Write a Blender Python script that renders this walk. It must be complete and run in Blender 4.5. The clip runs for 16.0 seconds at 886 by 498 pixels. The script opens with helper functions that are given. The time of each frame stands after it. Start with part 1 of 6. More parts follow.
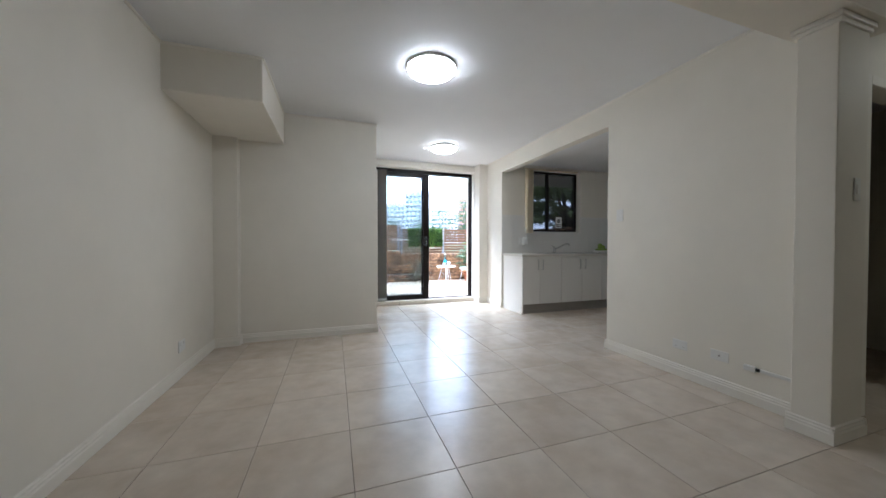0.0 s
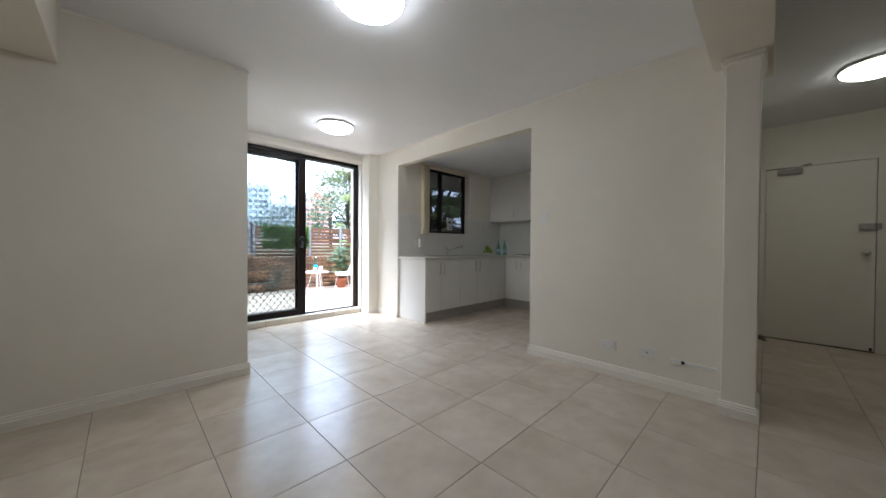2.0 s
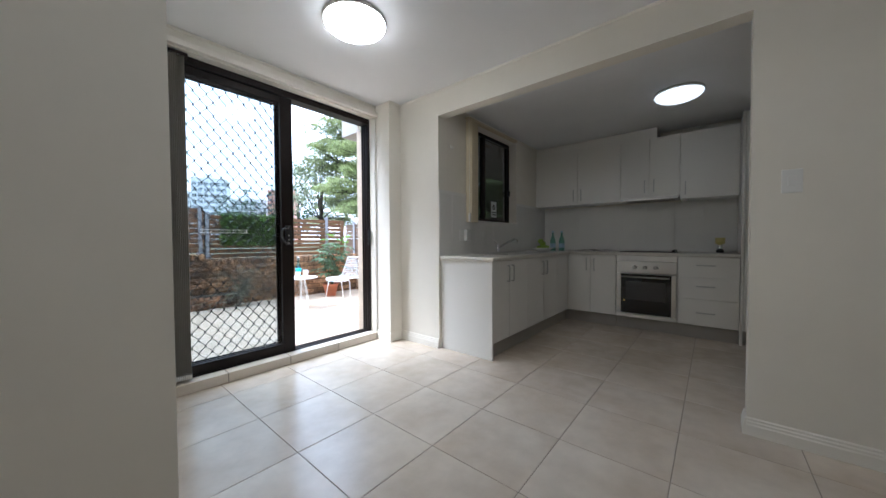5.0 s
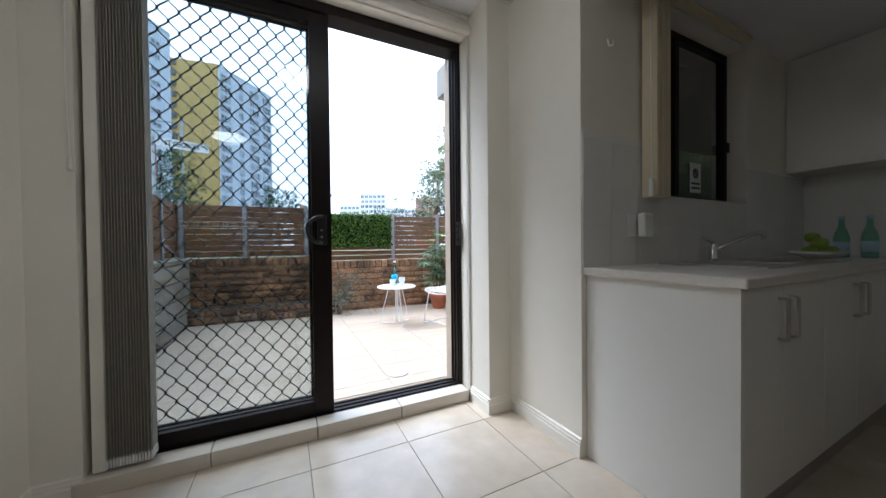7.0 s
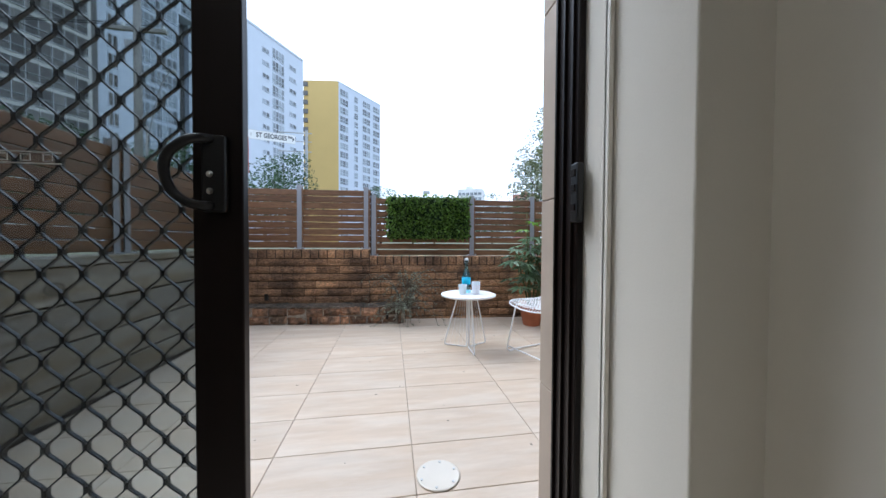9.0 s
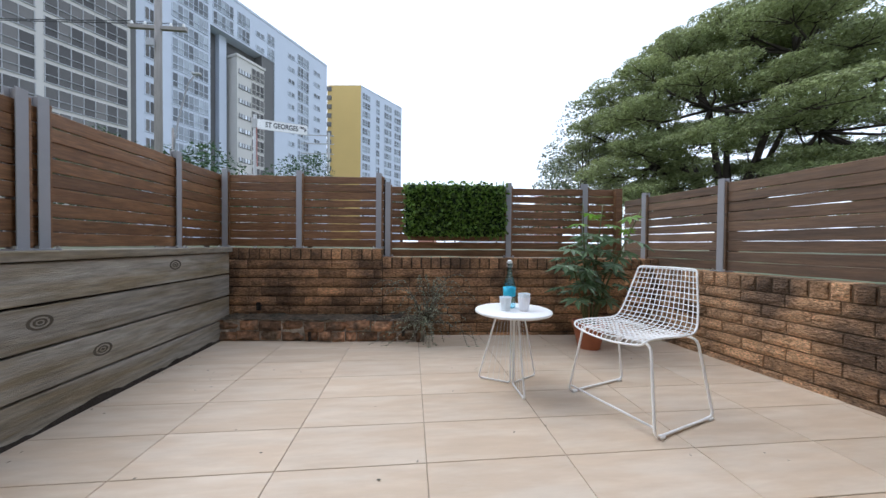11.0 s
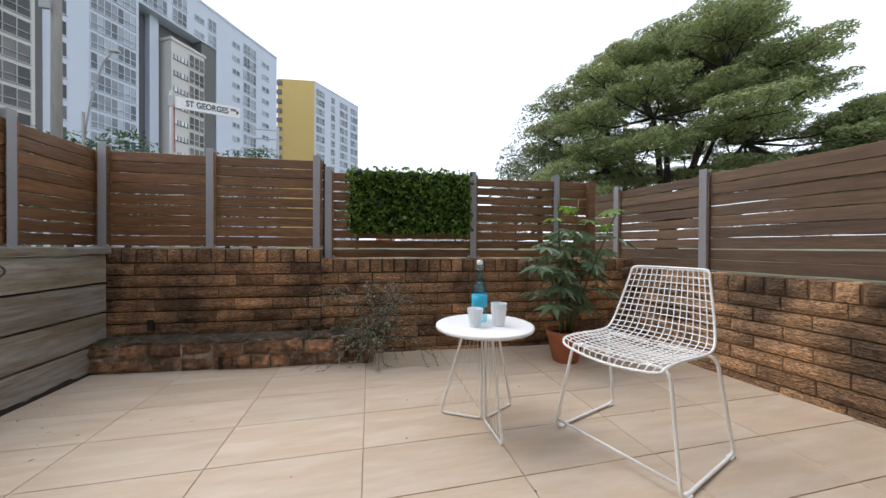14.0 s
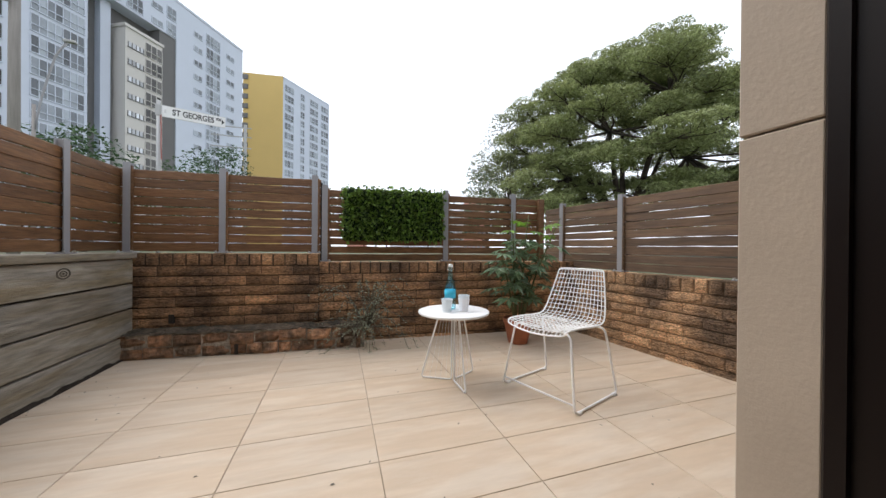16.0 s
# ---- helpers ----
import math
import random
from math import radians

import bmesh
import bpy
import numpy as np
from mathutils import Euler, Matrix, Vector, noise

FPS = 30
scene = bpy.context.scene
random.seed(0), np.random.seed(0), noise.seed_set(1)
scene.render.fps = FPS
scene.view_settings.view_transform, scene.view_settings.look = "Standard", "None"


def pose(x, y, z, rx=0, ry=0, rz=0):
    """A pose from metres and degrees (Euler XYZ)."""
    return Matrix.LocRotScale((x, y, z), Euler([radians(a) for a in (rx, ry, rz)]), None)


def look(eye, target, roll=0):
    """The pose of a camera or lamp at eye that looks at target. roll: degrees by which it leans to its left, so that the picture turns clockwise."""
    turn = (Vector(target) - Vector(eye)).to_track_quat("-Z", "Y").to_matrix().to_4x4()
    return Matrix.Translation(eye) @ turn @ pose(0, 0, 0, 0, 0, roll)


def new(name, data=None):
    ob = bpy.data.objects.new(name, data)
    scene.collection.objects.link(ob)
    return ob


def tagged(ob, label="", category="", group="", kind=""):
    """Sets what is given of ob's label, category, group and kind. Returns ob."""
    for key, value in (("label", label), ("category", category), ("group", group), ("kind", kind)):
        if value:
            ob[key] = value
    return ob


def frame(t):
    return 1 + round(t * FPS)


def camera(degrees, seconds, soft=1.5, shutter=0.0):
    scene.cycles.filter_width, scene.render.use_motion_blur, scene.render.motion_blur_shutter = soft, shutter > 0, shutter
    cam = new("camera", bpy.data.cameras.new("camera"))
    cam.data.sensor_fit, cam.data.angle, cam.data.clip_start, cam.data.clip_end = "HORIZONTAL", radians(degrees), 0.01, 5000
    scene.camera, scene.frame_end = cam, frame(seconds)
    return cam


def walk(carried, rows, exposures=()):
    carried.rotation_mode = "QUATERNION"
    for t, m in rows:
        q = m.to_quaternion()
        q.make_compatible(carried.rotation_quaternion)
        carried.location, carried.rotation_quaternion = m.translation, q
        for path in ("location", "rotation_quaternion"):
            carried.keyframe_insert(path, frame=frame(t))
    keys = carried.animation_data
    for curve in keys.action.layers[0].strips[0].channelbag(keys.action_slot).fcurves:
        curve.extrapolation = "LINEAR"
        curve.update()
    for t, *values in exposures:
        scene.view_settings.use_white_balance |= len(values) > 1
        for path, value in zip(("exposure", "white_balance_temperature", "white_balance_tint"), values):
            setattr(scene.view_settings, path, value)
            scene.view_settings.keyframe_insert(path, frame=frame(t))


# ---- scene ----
cam = camera(108.0, 16.0)
PATH = [
    (0, (-0.15, -0.339, 1.069), (0.491, 1.556, 1.037), 0.1),
    (0.5, (-0.136, -0.108, 1.071), (0.67, 1.722, 1.045), 0.3),
    (1, (-0.22, 0.105, 1.073), (0.85, 1.795, 1.057), 0.4),
    (1.5, (-0.322, 0.302, 1.072), (0.925, 1.866, 1.056), 0.4),
    (2, (-0.393, 0.571, 1.082), (1.015, 1.991, 1.06), 0.4),
    (2.5, (-0.476, 0.879, 1.08), (1.058, 2.162, 1.053), 0.5),
    (3, (-0.548, 1.25, 1.091), (1.078, 2.414, 1.052), 0.4),
    (3.2, (-0.537, 1.398, 1.093), (1.111, 2.531, 1.043), 0.4),
    (5.5, (0.428, 2.63, 1.04), (1.836, 4.05, 0.994), -0.6),
    (6, (0.746, 2.855, 1.029), (1.968, 4.439, 0.991), -0.7),
    (6.5, (1.019, 3.082, 1.033), (2.064, 4.786, 1.003), -0.6),
    (7, (1.249, 3.375, 1.027), (2.13, 5.17, 0.999), -0.6),
    (7.5, (1.466, 3.649, 1.023), (2.205, 5.507, 0.989), -0.6),
    (8, (1.673, 3.945, 1.0), (2.24, 5.863, 0.962), -0.4),
    (8.5, (1.768, 4.23, 0.987), (2.218, 6.179, 0.947), 0.2),
    (9, (1.823, 4.505, 0.967), (2.142, 6.479, 0.923), 0.3),
    (9.5, (1.853, 4.732, 0.951), (2.068, 6.72, 0.913), 0.7),
    (11.8, (1.849, 5.492, 0.903), (2.043, 7.482, 0.875), 0.5),
    (12, (1.858, 5.55, 0.895), (2.092, 7.536, 0.867), 0.6),
    (12.5, (1.875, 5.722, 0.888), (2.219, 7.692, 0.862), 0.6),
    (13, (1.904, 5.845, 0.891), (2.334, 7.798, 0.863), 0.5),
    (13.5, (1.929, 5.841, 0.888), (2.382, 7.789, 0.863), 0.3),
    (14, (1.939, 5.741, 0.895), (2.385, 7.69, 0.88), 0.3),
    (14.5, (1.917, 5.627, 0.897), (2.362, 7.577, 0.883), 0.3),
    (15, (1.878, 5.49, 0.914), (2.329, 7.438, 0.904), 0.4),
    (15.5, (1.833, 5.362, 0.918), (2.308, 7.305, 0.909), 0.5),
    (16, (1.755, 5.188, 0.938), (2.366, 7.092, 0.931), 0.5),
]
SKY_WHITE, LAMP_GLOW = 9.0, 4.5
EXPO = [(0.0, 2.86, 5150, 9), (1.5, 2.70, 5290, 9), (3.0, 2.58, 5370, 9), (5.5, 1.97, 5300, 9), (7.0, 1.36, 5400, 8), (9.5, 0.52, 5550, 8), (12.0, 0.27, 6080, 10), (14.0, 0.25, 6370, 10), (16.0, 0.34, 6570, 10)]
walk(cam, [(t, look(eye, target, roll)) for t, eye, target, roll in PATH], EXPO)

# ---------------- light ----------------
world = bpy.data.worlds.new("overcast")
scene.world = world
world.use_nodes = True
wn = world.node_tree
sky = wn.nodes.new("ShaderNodeTexSky")
sky.sky_type = "NISHITA"
sky.sun_disc = False
sky.sun_elevation, sky.sun_rotation = radians(57), radians(-45)
sky.air_density, sky.dust_density, sky.ozone_density = 1.0, 6.0, 1.0
soft_sky = wn.nodes.new("ShaderNodeMixRGB")
soft_sky.inputs[0].default_value = 0.8
soft_sky.inputs[2].default_value = (SKY_WHITE * 0.94, SKY_WHITE, SKY_WHITE * 1.10, 1)
wn.links.new(sky.outputs[0], soft_sky.inputs[1])
wn.links.new(soft_sky.outputs[0], wn.nodes["Background"].inputs[0])
wn.nodes["Background"].inputs[1].default_value = 0.15
sun = new("sun", bpy.data.lights.new("sun", "SUN"))
sun.data.energy, sun.data.angle, sun.data.color = 1.1, radians(30), (1.0, 0.97, 0.93)
sun.matrix_world = look((-10, 10, 22), (0, 0, 0))


# ---------------- materials ----------------
def material(name, base, rough=0.5, metal=0.0, vary=0.08, scale=6.0, bump=0.0, bump_scale=60.0,
             second=None, second_scale=1.5, second_amount=0.5, coat=0.0, island=0.0, per_object=0.0, stretch=None, spec=0.5, rough_vary=0.02, world_stain=False, bump_distance=0.01, bump_stretch=None, soft=False):
    """A principled material with two scales of colour change and a fine relief."""
    m = bpy.data.materials.new(name)
    m.use_nodes = True
    t = m.node_tree
    b = t.nodes["Principled BSDF"]
    b.inputs["Roughness"].default_value = rough
    b.inputs["Metallic"].default_value = metal
    b.inputs["Coat Weight"].default_value = coat
    b.inputs["Specular IOR Level"].default_value = spec
    co = t.nodes.new("ShaderNodeTexCoord")
    where = co.outputs["Object"]
    if per_object:
        info = t.nodes.new("ShaderNodeObjectInfo")
        shift = t.nodes.new("ShaderNodeVectorMath")
        shift.operation = "MULTIPLY_ADD"
        shift.inputs[1].default_value = (37, 37, 37)
        t.links.new(info.outputs["Random"], shift.inputs[0])
        t.links.new(where, shift.inputs[2])
        where = shift.outputs[0]
    if stretch:
        mp = t.nodes.new("ShaderNodeMapping")
        mp.inputs["Scale"].default_value = stretch
        t.links.new(where, mp.inputs[0])
        where = mp.outputs[0]

    geo = t.nodes.new("ShaderNodeNewGeometry")

    def fleck(sc, detail=6.0, rough_=0.6, spot=None):
        n = t.nodes.new("ShaderNodeTexNoise")
        n.inputs["Scale"].default_value = sc
        n.inputs["Detail"].default_value = detail
        n.inputs["Roughness"].default_value = rough_
        t.links.new(spot or where, n.inputs["Vector"])
        return n.outputs["Fac"]

    def ramp(fac, lo, hi, a, c):
        r = t.nodes.new("ShaderNodeMapRange")
        r.inputs[1].default_value, r.inputs[2].default_value = lo, hi
        r.inputs[3].default_value, r.inputs[4].default_value = a, c
        t.links.new(fac, r.inputs[0])
        return r.outputs[0]

    rgb = t.nodes.new("ShaderNodeRGB")
    rgb.outputs[0].default_value = (*base, 1)
    colour = rgb.outputs[0]
    if second:
        mix = t.nodes.new("ShaderNodeMixRGB")
        mix.inputs[2].default_value = (*second, 1)
        t.links.new(colour, mix.inputs[1])
        t.links.new(ramp(fleck(second_scale, spot=geo.outputs["Position"] if world_stain else None, detail=2.5 if soft else 6.0), *((0.28, 0.74) if soft else (0.42, 0.62)), 0.0, second_amount), mix.inputs[0])
        colour = mix.outputs[0]
    hsv = t.nodes.new("ShaderNodeHueSaturation")
    t.links.new(colour, hsv.inputs["Color"])
    value = ramp(fleck(scale), 0.25, 0.75, 1 - vary, 1 + vary)
    for amount, node, slot in ((island, "ShaderNodeNewGeometry", "Random Per Island"), (per_object, "ShaderNodeObjectInfo", "Random")):
        if amount:
            g = t.nodes.new(node)
            mul = t.nodes.new("ShaderNodeMath")
            mul.operation = "MULTIPLY"
            t.links.new(value, mul.inputs[0])
            t.links.new(ramp(g.outputs[slot], 0, 1, 1 - amount, 1 + amount), mul.inputs[1])
            value = mul.outputs[0]
    t.links.new(value, hsv.inputs["Value"])
    t.links.new(hsv.outputs[0], b.inputs["Base Color"])
    t.links.new(ramp(fleck(scale * 2.3), 0.3, 0.7, max(0.02, rough - rough_vary), min(1, rough + rough_vary)), b.inputs["Roughness"])
    if bump:
        bp = t.nodes.new("ShaderNodeBump")
        bp.inputs["Strength"].default_value = bump
        bp.inputs["Distance"].default_value = bump_distance
        spot = None
        if bump_stretch:
            bs = t.nodes.new("ShaderNodeMapping")
            bs.inputs["Scale"].default_value = bump_stretch
            t.links.new(geo.outputs["Position"], bs.inputs[0])
            spot = bs.outputs[0]
        t.links.new(fleck(bump_scale, spot=spot), bp.inputs["Height"])
        t.links.new(bp.outputs[0], b.inputs["Normal"])
    return m


def glass(name, tint=(1, 1, 1), rough=0.0, thin=True, gloss=0.0):
    """Clear sheet glass: mostly let through, with a mirror share that grows to grazing."""
    m = bpy.data.materials.new(name)
    m.use_nodes = True
    t = m.node_tree
    t.nodes.remove(t.nodes["Principled BSDF"])
    tr = t.nodes.new("ShaderNodeBsdfTransparent")
    tr.inputs[0].default_value = (*tint, 1)
    gl = t.nodes.new("ShaderNodeBsdfGlossy")
    gl.inputs["Roughness"].default_value = rough
    mx = t.nodes.new("ShaderNodeMixShader")
    if gloss:
        mx.inputs[0].default_value = gloss
    else:
        fr = t.nodes.new("ShaderNodeFresnel")
        fr.inputs[0].default_value = 1.5
        t.links.new(fr.outputs[0], mx.inputs[0])
    t.links.new(tr.outputs[0], mx.inputs[1])
    t.links.new(gl.outputs[0], mx.inputs[2])
    t.links.new(mx.outputs[0], t.nodes["Material Output"].inputs[0])
    return m


def glowing(name, colour, strength):
    m = bpy.data.materials.new(name)
    m.use_nodes = True
    b = m.node_tree.nodes["Principled BSDF"]
    b.inputs["Base Color"].default_value = (0.85, 0.85, 0.83, 1)
    b.inputs["Roughness"].default_value = 0.3
    b.inputs["Emission Color"].default_value = (*colour, 1)
    b.inputs["Emission Strength"].default_value = strength
    return m


M_WALL = material("cream wall paint", (0.83, 0.788, 0.695), 0.62, vary=0.03, scale=2.5, bump=0.06, bump_scale=180, second=(0.79, 0.745, 0.65), second_scale=0.8, second_amount=0.35)
M_CEIL = material("white ceiling paint", (0.82, 0.82, 0.82), 0.7, vary=0.02, scale=3, bump=0.05, bump_scale=140)
M_TRIM = material("cream gloss trim", (0.84, 0.80, 0.715), 0.35, vary=0.02, scale=5)
M_TILE = material("cream glazed floor tile", (0.665, 0.59, 0.49), 0.25, vary=0.08, scale=9, second=(0.50, 0.405, 0.30), second_scale=3.2, second_amount=0.75, soft=True, per_object=0.04, bump=0.02, bump_scale=25)
M_JOINT = material("pale wall grout", (0.79, 0.775, 0.735), 0.8, vary=0.05)
M_GROUT = material("brown grey floor grout", (0.25, 0.22, 0.185), 0.85, vary=0.25, scale=9)
M_SILL = material("cream door sill tile", (0.66, 0.60, 0.51), 0.3, vary=0.05, scale=5)
M_BROWN = material("dark brown aluminium", (0.011, 0.0068, 0.0058), 0.4, vary=0.12, scale=7, spec=0.22)
M_BLACK = material("black plastic", (0.012, 0.012, 0.013), 0.35, vary=0.1)
M_CAB = material("white cabinet laminate", (0.82, 0.80, 0.75), 0.36, vary=0.008, scale=3)
M_TOP = material("cream speckled worktop", (0.70, 0.665, 0.60), 0.3, vary=0.08, scale=220, second=(0.62, 0.58, 0.51), second_scale=40, second_amount=0.4)
M_KICK = material("grey kickboard", (0.37, 0.345, 0.31), 0.4, vary=0.05)
M_STEEL = material("brushed stainless steel", (0.58, 0.575, 0.56), 0.3, metal=1.0, vary=0.05, scale=40, stretch=(1, 30, 30))
M_CHROME = material("polished chrome", (0.78, 0.78, 0.79), 0.09, metal=1.0, vary=0.02)
M_SPLASH = material("white splashback tile", (0.80, 0.785, 0.745), 0.18, vary=0.02, scale=4)
M_OVEN = material("black oven glass", (0.006, 0.006, 0.007), 0.06, vary=0.05)
M_PLATE = material("white switch plastic", (0.80, 0.79, 0.75), 0.35, vary=0.01)
M_BLIND = material("grey beige blind fabric", (0.52, 0.49, 0.43), 0.8, vary=0.08, scale=30, bump=0.1, bump_scale=400)
M_CLAD = material("tan wall cladding tile", (0.52, 0.43, 0.34), 0.6, vary=0.08, scale=6, second=(0.46, 0.375, 0.295), second_scale=2.0, second_amount=0.5, bump=0.1, bump_scale=120)
M_CONC = material("weathered concrete", (0.36, 0.345, 0.32), 0.85, vary=0.15, scale=4, second=(0.22, 0.21, 0.2), second_scale=1.2, second_amount=0.6, bump=0.3, bump_scale=60)
M_PATIO = material("sandstone look patio tile", (0.55, 0.43, 0.315), 0.45, vary=0.08, scale=4, second=(0.61, 0.51, 0.405), second_scale=2.2, second_amount=0.9, per_object=0.05, stretch=(1.0, 5.0, 1.0), bump=0.05, bump_scale=60)
M_BRICK = material("rock faced brown brick", (0.54, 0.295, 0.145), 0.9, vary=0.8, scale=45, second=(0.07, 0.047, 0.035), second_scale=3.1, second_amount=0.74, per_object=0.38, bump=1.0, bump_scale=42, stretch=(1, 1, 2.6), world_stain=True, bump_distance=0.05, bump_stretch=(0.8, 0.8, 3.0))
M_BRICK_S = material("rock faced tan orange brick", (0.62, 0.37, 0.20), 0.92, vary=0.85, scale=60, second=(0.085, 0.06, 0.045), second_scale=2.6, second_amount=0.8, per_object=0.34, bump=1.0, bump_scale=42, stretch=(1, 1, 2.6), world_stain=True, bump_distance=0.05, bump_stretch=(0.8, 0.8, 3.0))
M_OLD = material("mossy worn brick", (0.40, 0.21, 0.115), 0.92, vary=0.8, scale=18, second=(0.06, 0.056, 0.043), second_scale=5, second_amount=0.8, per_object=0.4, bump=1.0, bump_scale=30, world_stain=True, bump_distance=0.03)
M_CRUMB = material("pale crumbling mortar", (0.42, 0.36, 0.29), 0.95, vary=0.7, scale=16, second=(0.05, 0.045, 0.036), second_scale=6, second_amount=0.55, bump=1.0, bump_scale=50, bump_distance=0.03)
M_MOSS = material("dark mossy mortar", (0.14, 0.10, 0.066), 0.95, vary=0.95, scale=30, second=(0.035, 0.033, 0.024), second_scale=9, second_amount=0.85, bump=1.0, bump_scale=60, bump_distance=0.03)
M_MORTAR = material("stained brown mortar", (0.17, 0.11, 0.068), 0.95, vary=0.35, scale=12, second=(0.035, 0.026, 0.02), second_scale=3.1, second_amount=0.85, world_stain=True, bump=0.5, bump_scale=90)
M_MORTAR_S = material("tan sandy mortar", (0.36, 0.235, 0.135), 0.95, vary=0.3, scale=12, second=(0.06, 0.045, 0.034), second_scale=2.6, second_amount=0.8, world_stain=True, bump=0.5, bump_scale=90)
M_SEAM_SHADE = material("shade colour behind boards", (0.03, 0.026, 0.022), 0.95, vary=0.3, scale=12)
M_PJOINT = material("brown sandy patio grout", (0.35, 0.285, 0.215), 0.9, vary=0.3, scale=9)
M_SLEEPER = material("weathered grey timber sleeper", (0.31, 0.285, 0.245), 0.92, vary=0.42, scale=7, second=(0.20, 0.155, 0.09), second_scale=1.3, second_amount=0.85, per_object=0.22, stretch=(8, 0.8, 8), bump=0.7, bump_scale=30)
M_SLAT = material("stained hardwood fence board", (0.155, 0.072, 0.029), 0.55, vary=0.4, scale=8, second=(0.21, 0.108, 0.046), second_scale=2.0, second_amount=0.7, per_object=0.22, stretch=(1.2, 1.2, 14), bump=0.35, bump_scale=18)
M_SLAT_R = material("grey weathered hardwood fence board", (0.165, 0.10, 0.058), 0.7, vary=0.4, scale=8, second=(0.10, 0.066, 0.045), second_scale=2.0, second_amount=0.8, per_object=0.2, stretch=(1.2, 1.2, 14), bump=0.5, bump_scale=18)
M_POST = material("grey painted steel post", (0.30, 0.30, 0.315), 0.45, vary=0.07, scale=6)
M_WHITE = material("white powder coat", (0.90, 0.90, 0.90), 0.35, vary=0.02)
M_TERRA = material("terracotta", (0.40, 0.135, 0.065), 0.75, vary=0.15, scale=10, bump=0.15)
M_SOIL_SHADE = material("dark soil and shade colour", (0.03, 0.022, 0.016), 1.0, vary=0.5, scale=40, bump=1.0, bump_scale=80)
M_LEAF = material("potted plant leaf", (0.155, 0.235, 0.13), 0.28, vary=0.25, scale=12, island=0.35)
M_YOUNG = material("young yellow green leaf", (0.16, 0.30, 0.04), 0.45, vary=0.2, scale=12, island=0.3)
M_STEM = material("green brown stem", (0.10, 0.11, 0.04), 0.7, vary=0.2)
M_HEDGE = material("hedge leaf", (0.115, 0.20, 0.032), 0.4, vary=0.25, scale=20, island=0.75)
M_HEDGE_D = material("dark hedge backing", (0.012, 0.03, 0.01), 0.9, vary=0.3)
M_DRY = material("grey green creeper leaf", (0.36, 0.39, 0.28), 0.8, vary=0.2, scale=20, island=0.4)
M_TWIG = material("dry grey twig", (0.15, 0.135, 0.11), 0.9, vary=0.2)
M_TREE = material("tree foliage", (0.235, 0.275, 0.115), 0.55, vary=0.3, scale=0.9, island=0.45, second=(0.31, 0.345, 0.15), second_scale=0.6, second_amount=0.7)
M_TREE2 = material("distant foliage", (0.045, 0.09, 0.035), 0.7, vary=0.3, scale=1.0, island=0.5)
M_GUM = material("grey green gum foliage", (0.20, 0.22, 0.13), 0.6, vary=0.3, scale=1.0, island=0.4)
M_BARK = material("dark bark", (0.055, 0.043, 0.033), 0.95, vary=0.3, scale=6, bump=0.6)
M_GROUND = material("grass and earth ground", (0.09, 0.11, 0.05), 0.95, vary=0.3, scale=2, second=(0.15, 0.13, 0.10), second_scale=0.3, second_amount=0.6)
M_TOWER = material("pale blue grey render", (0.54, 0.585, 0.67), 0.8, vary=0.03, scale=0.3)
M_TOWER_G = material("beige grey render", (0.55, 0.53, 0.50), 0.8, vary=0.04, scale=0.3)
M_TOWER_D = material("charcoal render", (0.14, 0.137, 0.135), 0.8, vary=0.05, scale=0.3)
M_TOWER_Y = material("ochre render", (0.55, 0.39, 0.14), 0.8, vary=0.04, scale=0.2)
M_TOWER_W = material("white distant render", (0.66, 0.67, 0.68), 0.8, vary=0.03, scale=0.3)
M_TOWER_O = material("salmon distant render", (0.52, 0.25, 0.19), 0.8, vary=0.04, scale=0.3)
M_PANE = material("distant window glass", (0.22, 0.245, 0.275), 0.2, vary=0.2, scale=0.6, island=0.7)
M_PANE_D = material("dark brown distant glass", (0.085, 0.08, 0.075), 0.2, vary=0.2, scale=0.6, island=0.7)
M_TOWER_F = material("mid grey slab edges", (0.36, 0.365, 0.38), 0.8, vary=0.05, scale=0.3)
M_PANE_W = material("pale distant window panes", (0.55, 0.57, 0.6), 0.3, vary=0.15, scale=0.6, island=0.4)
M_POLE = material("weathered timber pole", (0.27, 0.25, 0.235), 0.9, vary=0.2, scale=3, stretch=(6, 6, 0.5))
M_SIGN = material("white sign enamel", (0.75, 0.75, 0.74), 0.4, vary=0.03)
M_GLASS = glass("window glass", (0.93, 0.96, 0.95))
# no screen is built; the tint itself dims the view and the kitchen's daylight
M_GLASS_K = glass("darkened window glass", (0.07, 0.07, 0.075))
M_GLASS_D = glass("tinted door glass", (0.47, 0.51, 0.52))
M_LAMP = glowing("lit lamp diffuser", (1.0, 0.93, 0.83), LAMP_GLOW)
M_LAMP_H = glowing("lit warm lamp diffuser", (1.0, 0.91, 0.70), LAMP_GLOW * 0.35)
M_LAMP_K = glowing("lit cool lamp diffuser", (0.97, 0.98, 0.96), LAMP_GLOW * 0.07)


# leaves let part of the light through
for m in (M_TREE, M_TREE2, M_LEAF, M_YOUNG, M_HEDGE, M_DRY, M_BLIND):
    t = m.node_tree
    b = t.nodes["Principled BSDF"]
    tl = t.nodes.new("ShaderNodeBsdfTranslucent")
    t.links.new(b.inputs["Base Color"].links[0].from_socket, tl.inputs[0])
    mx = t.nodes.new("ShaderNodeMixShader")
    mx.inputs[0].default_value = 0.4
    t.links.new(b.outputs[0], mx.inputs[1])
    t.links.new(tl.outputs[0], mx.inputs[2])
    t.links.new(mx.outputs[0], t.nodes["Material Output"].inputs[0])


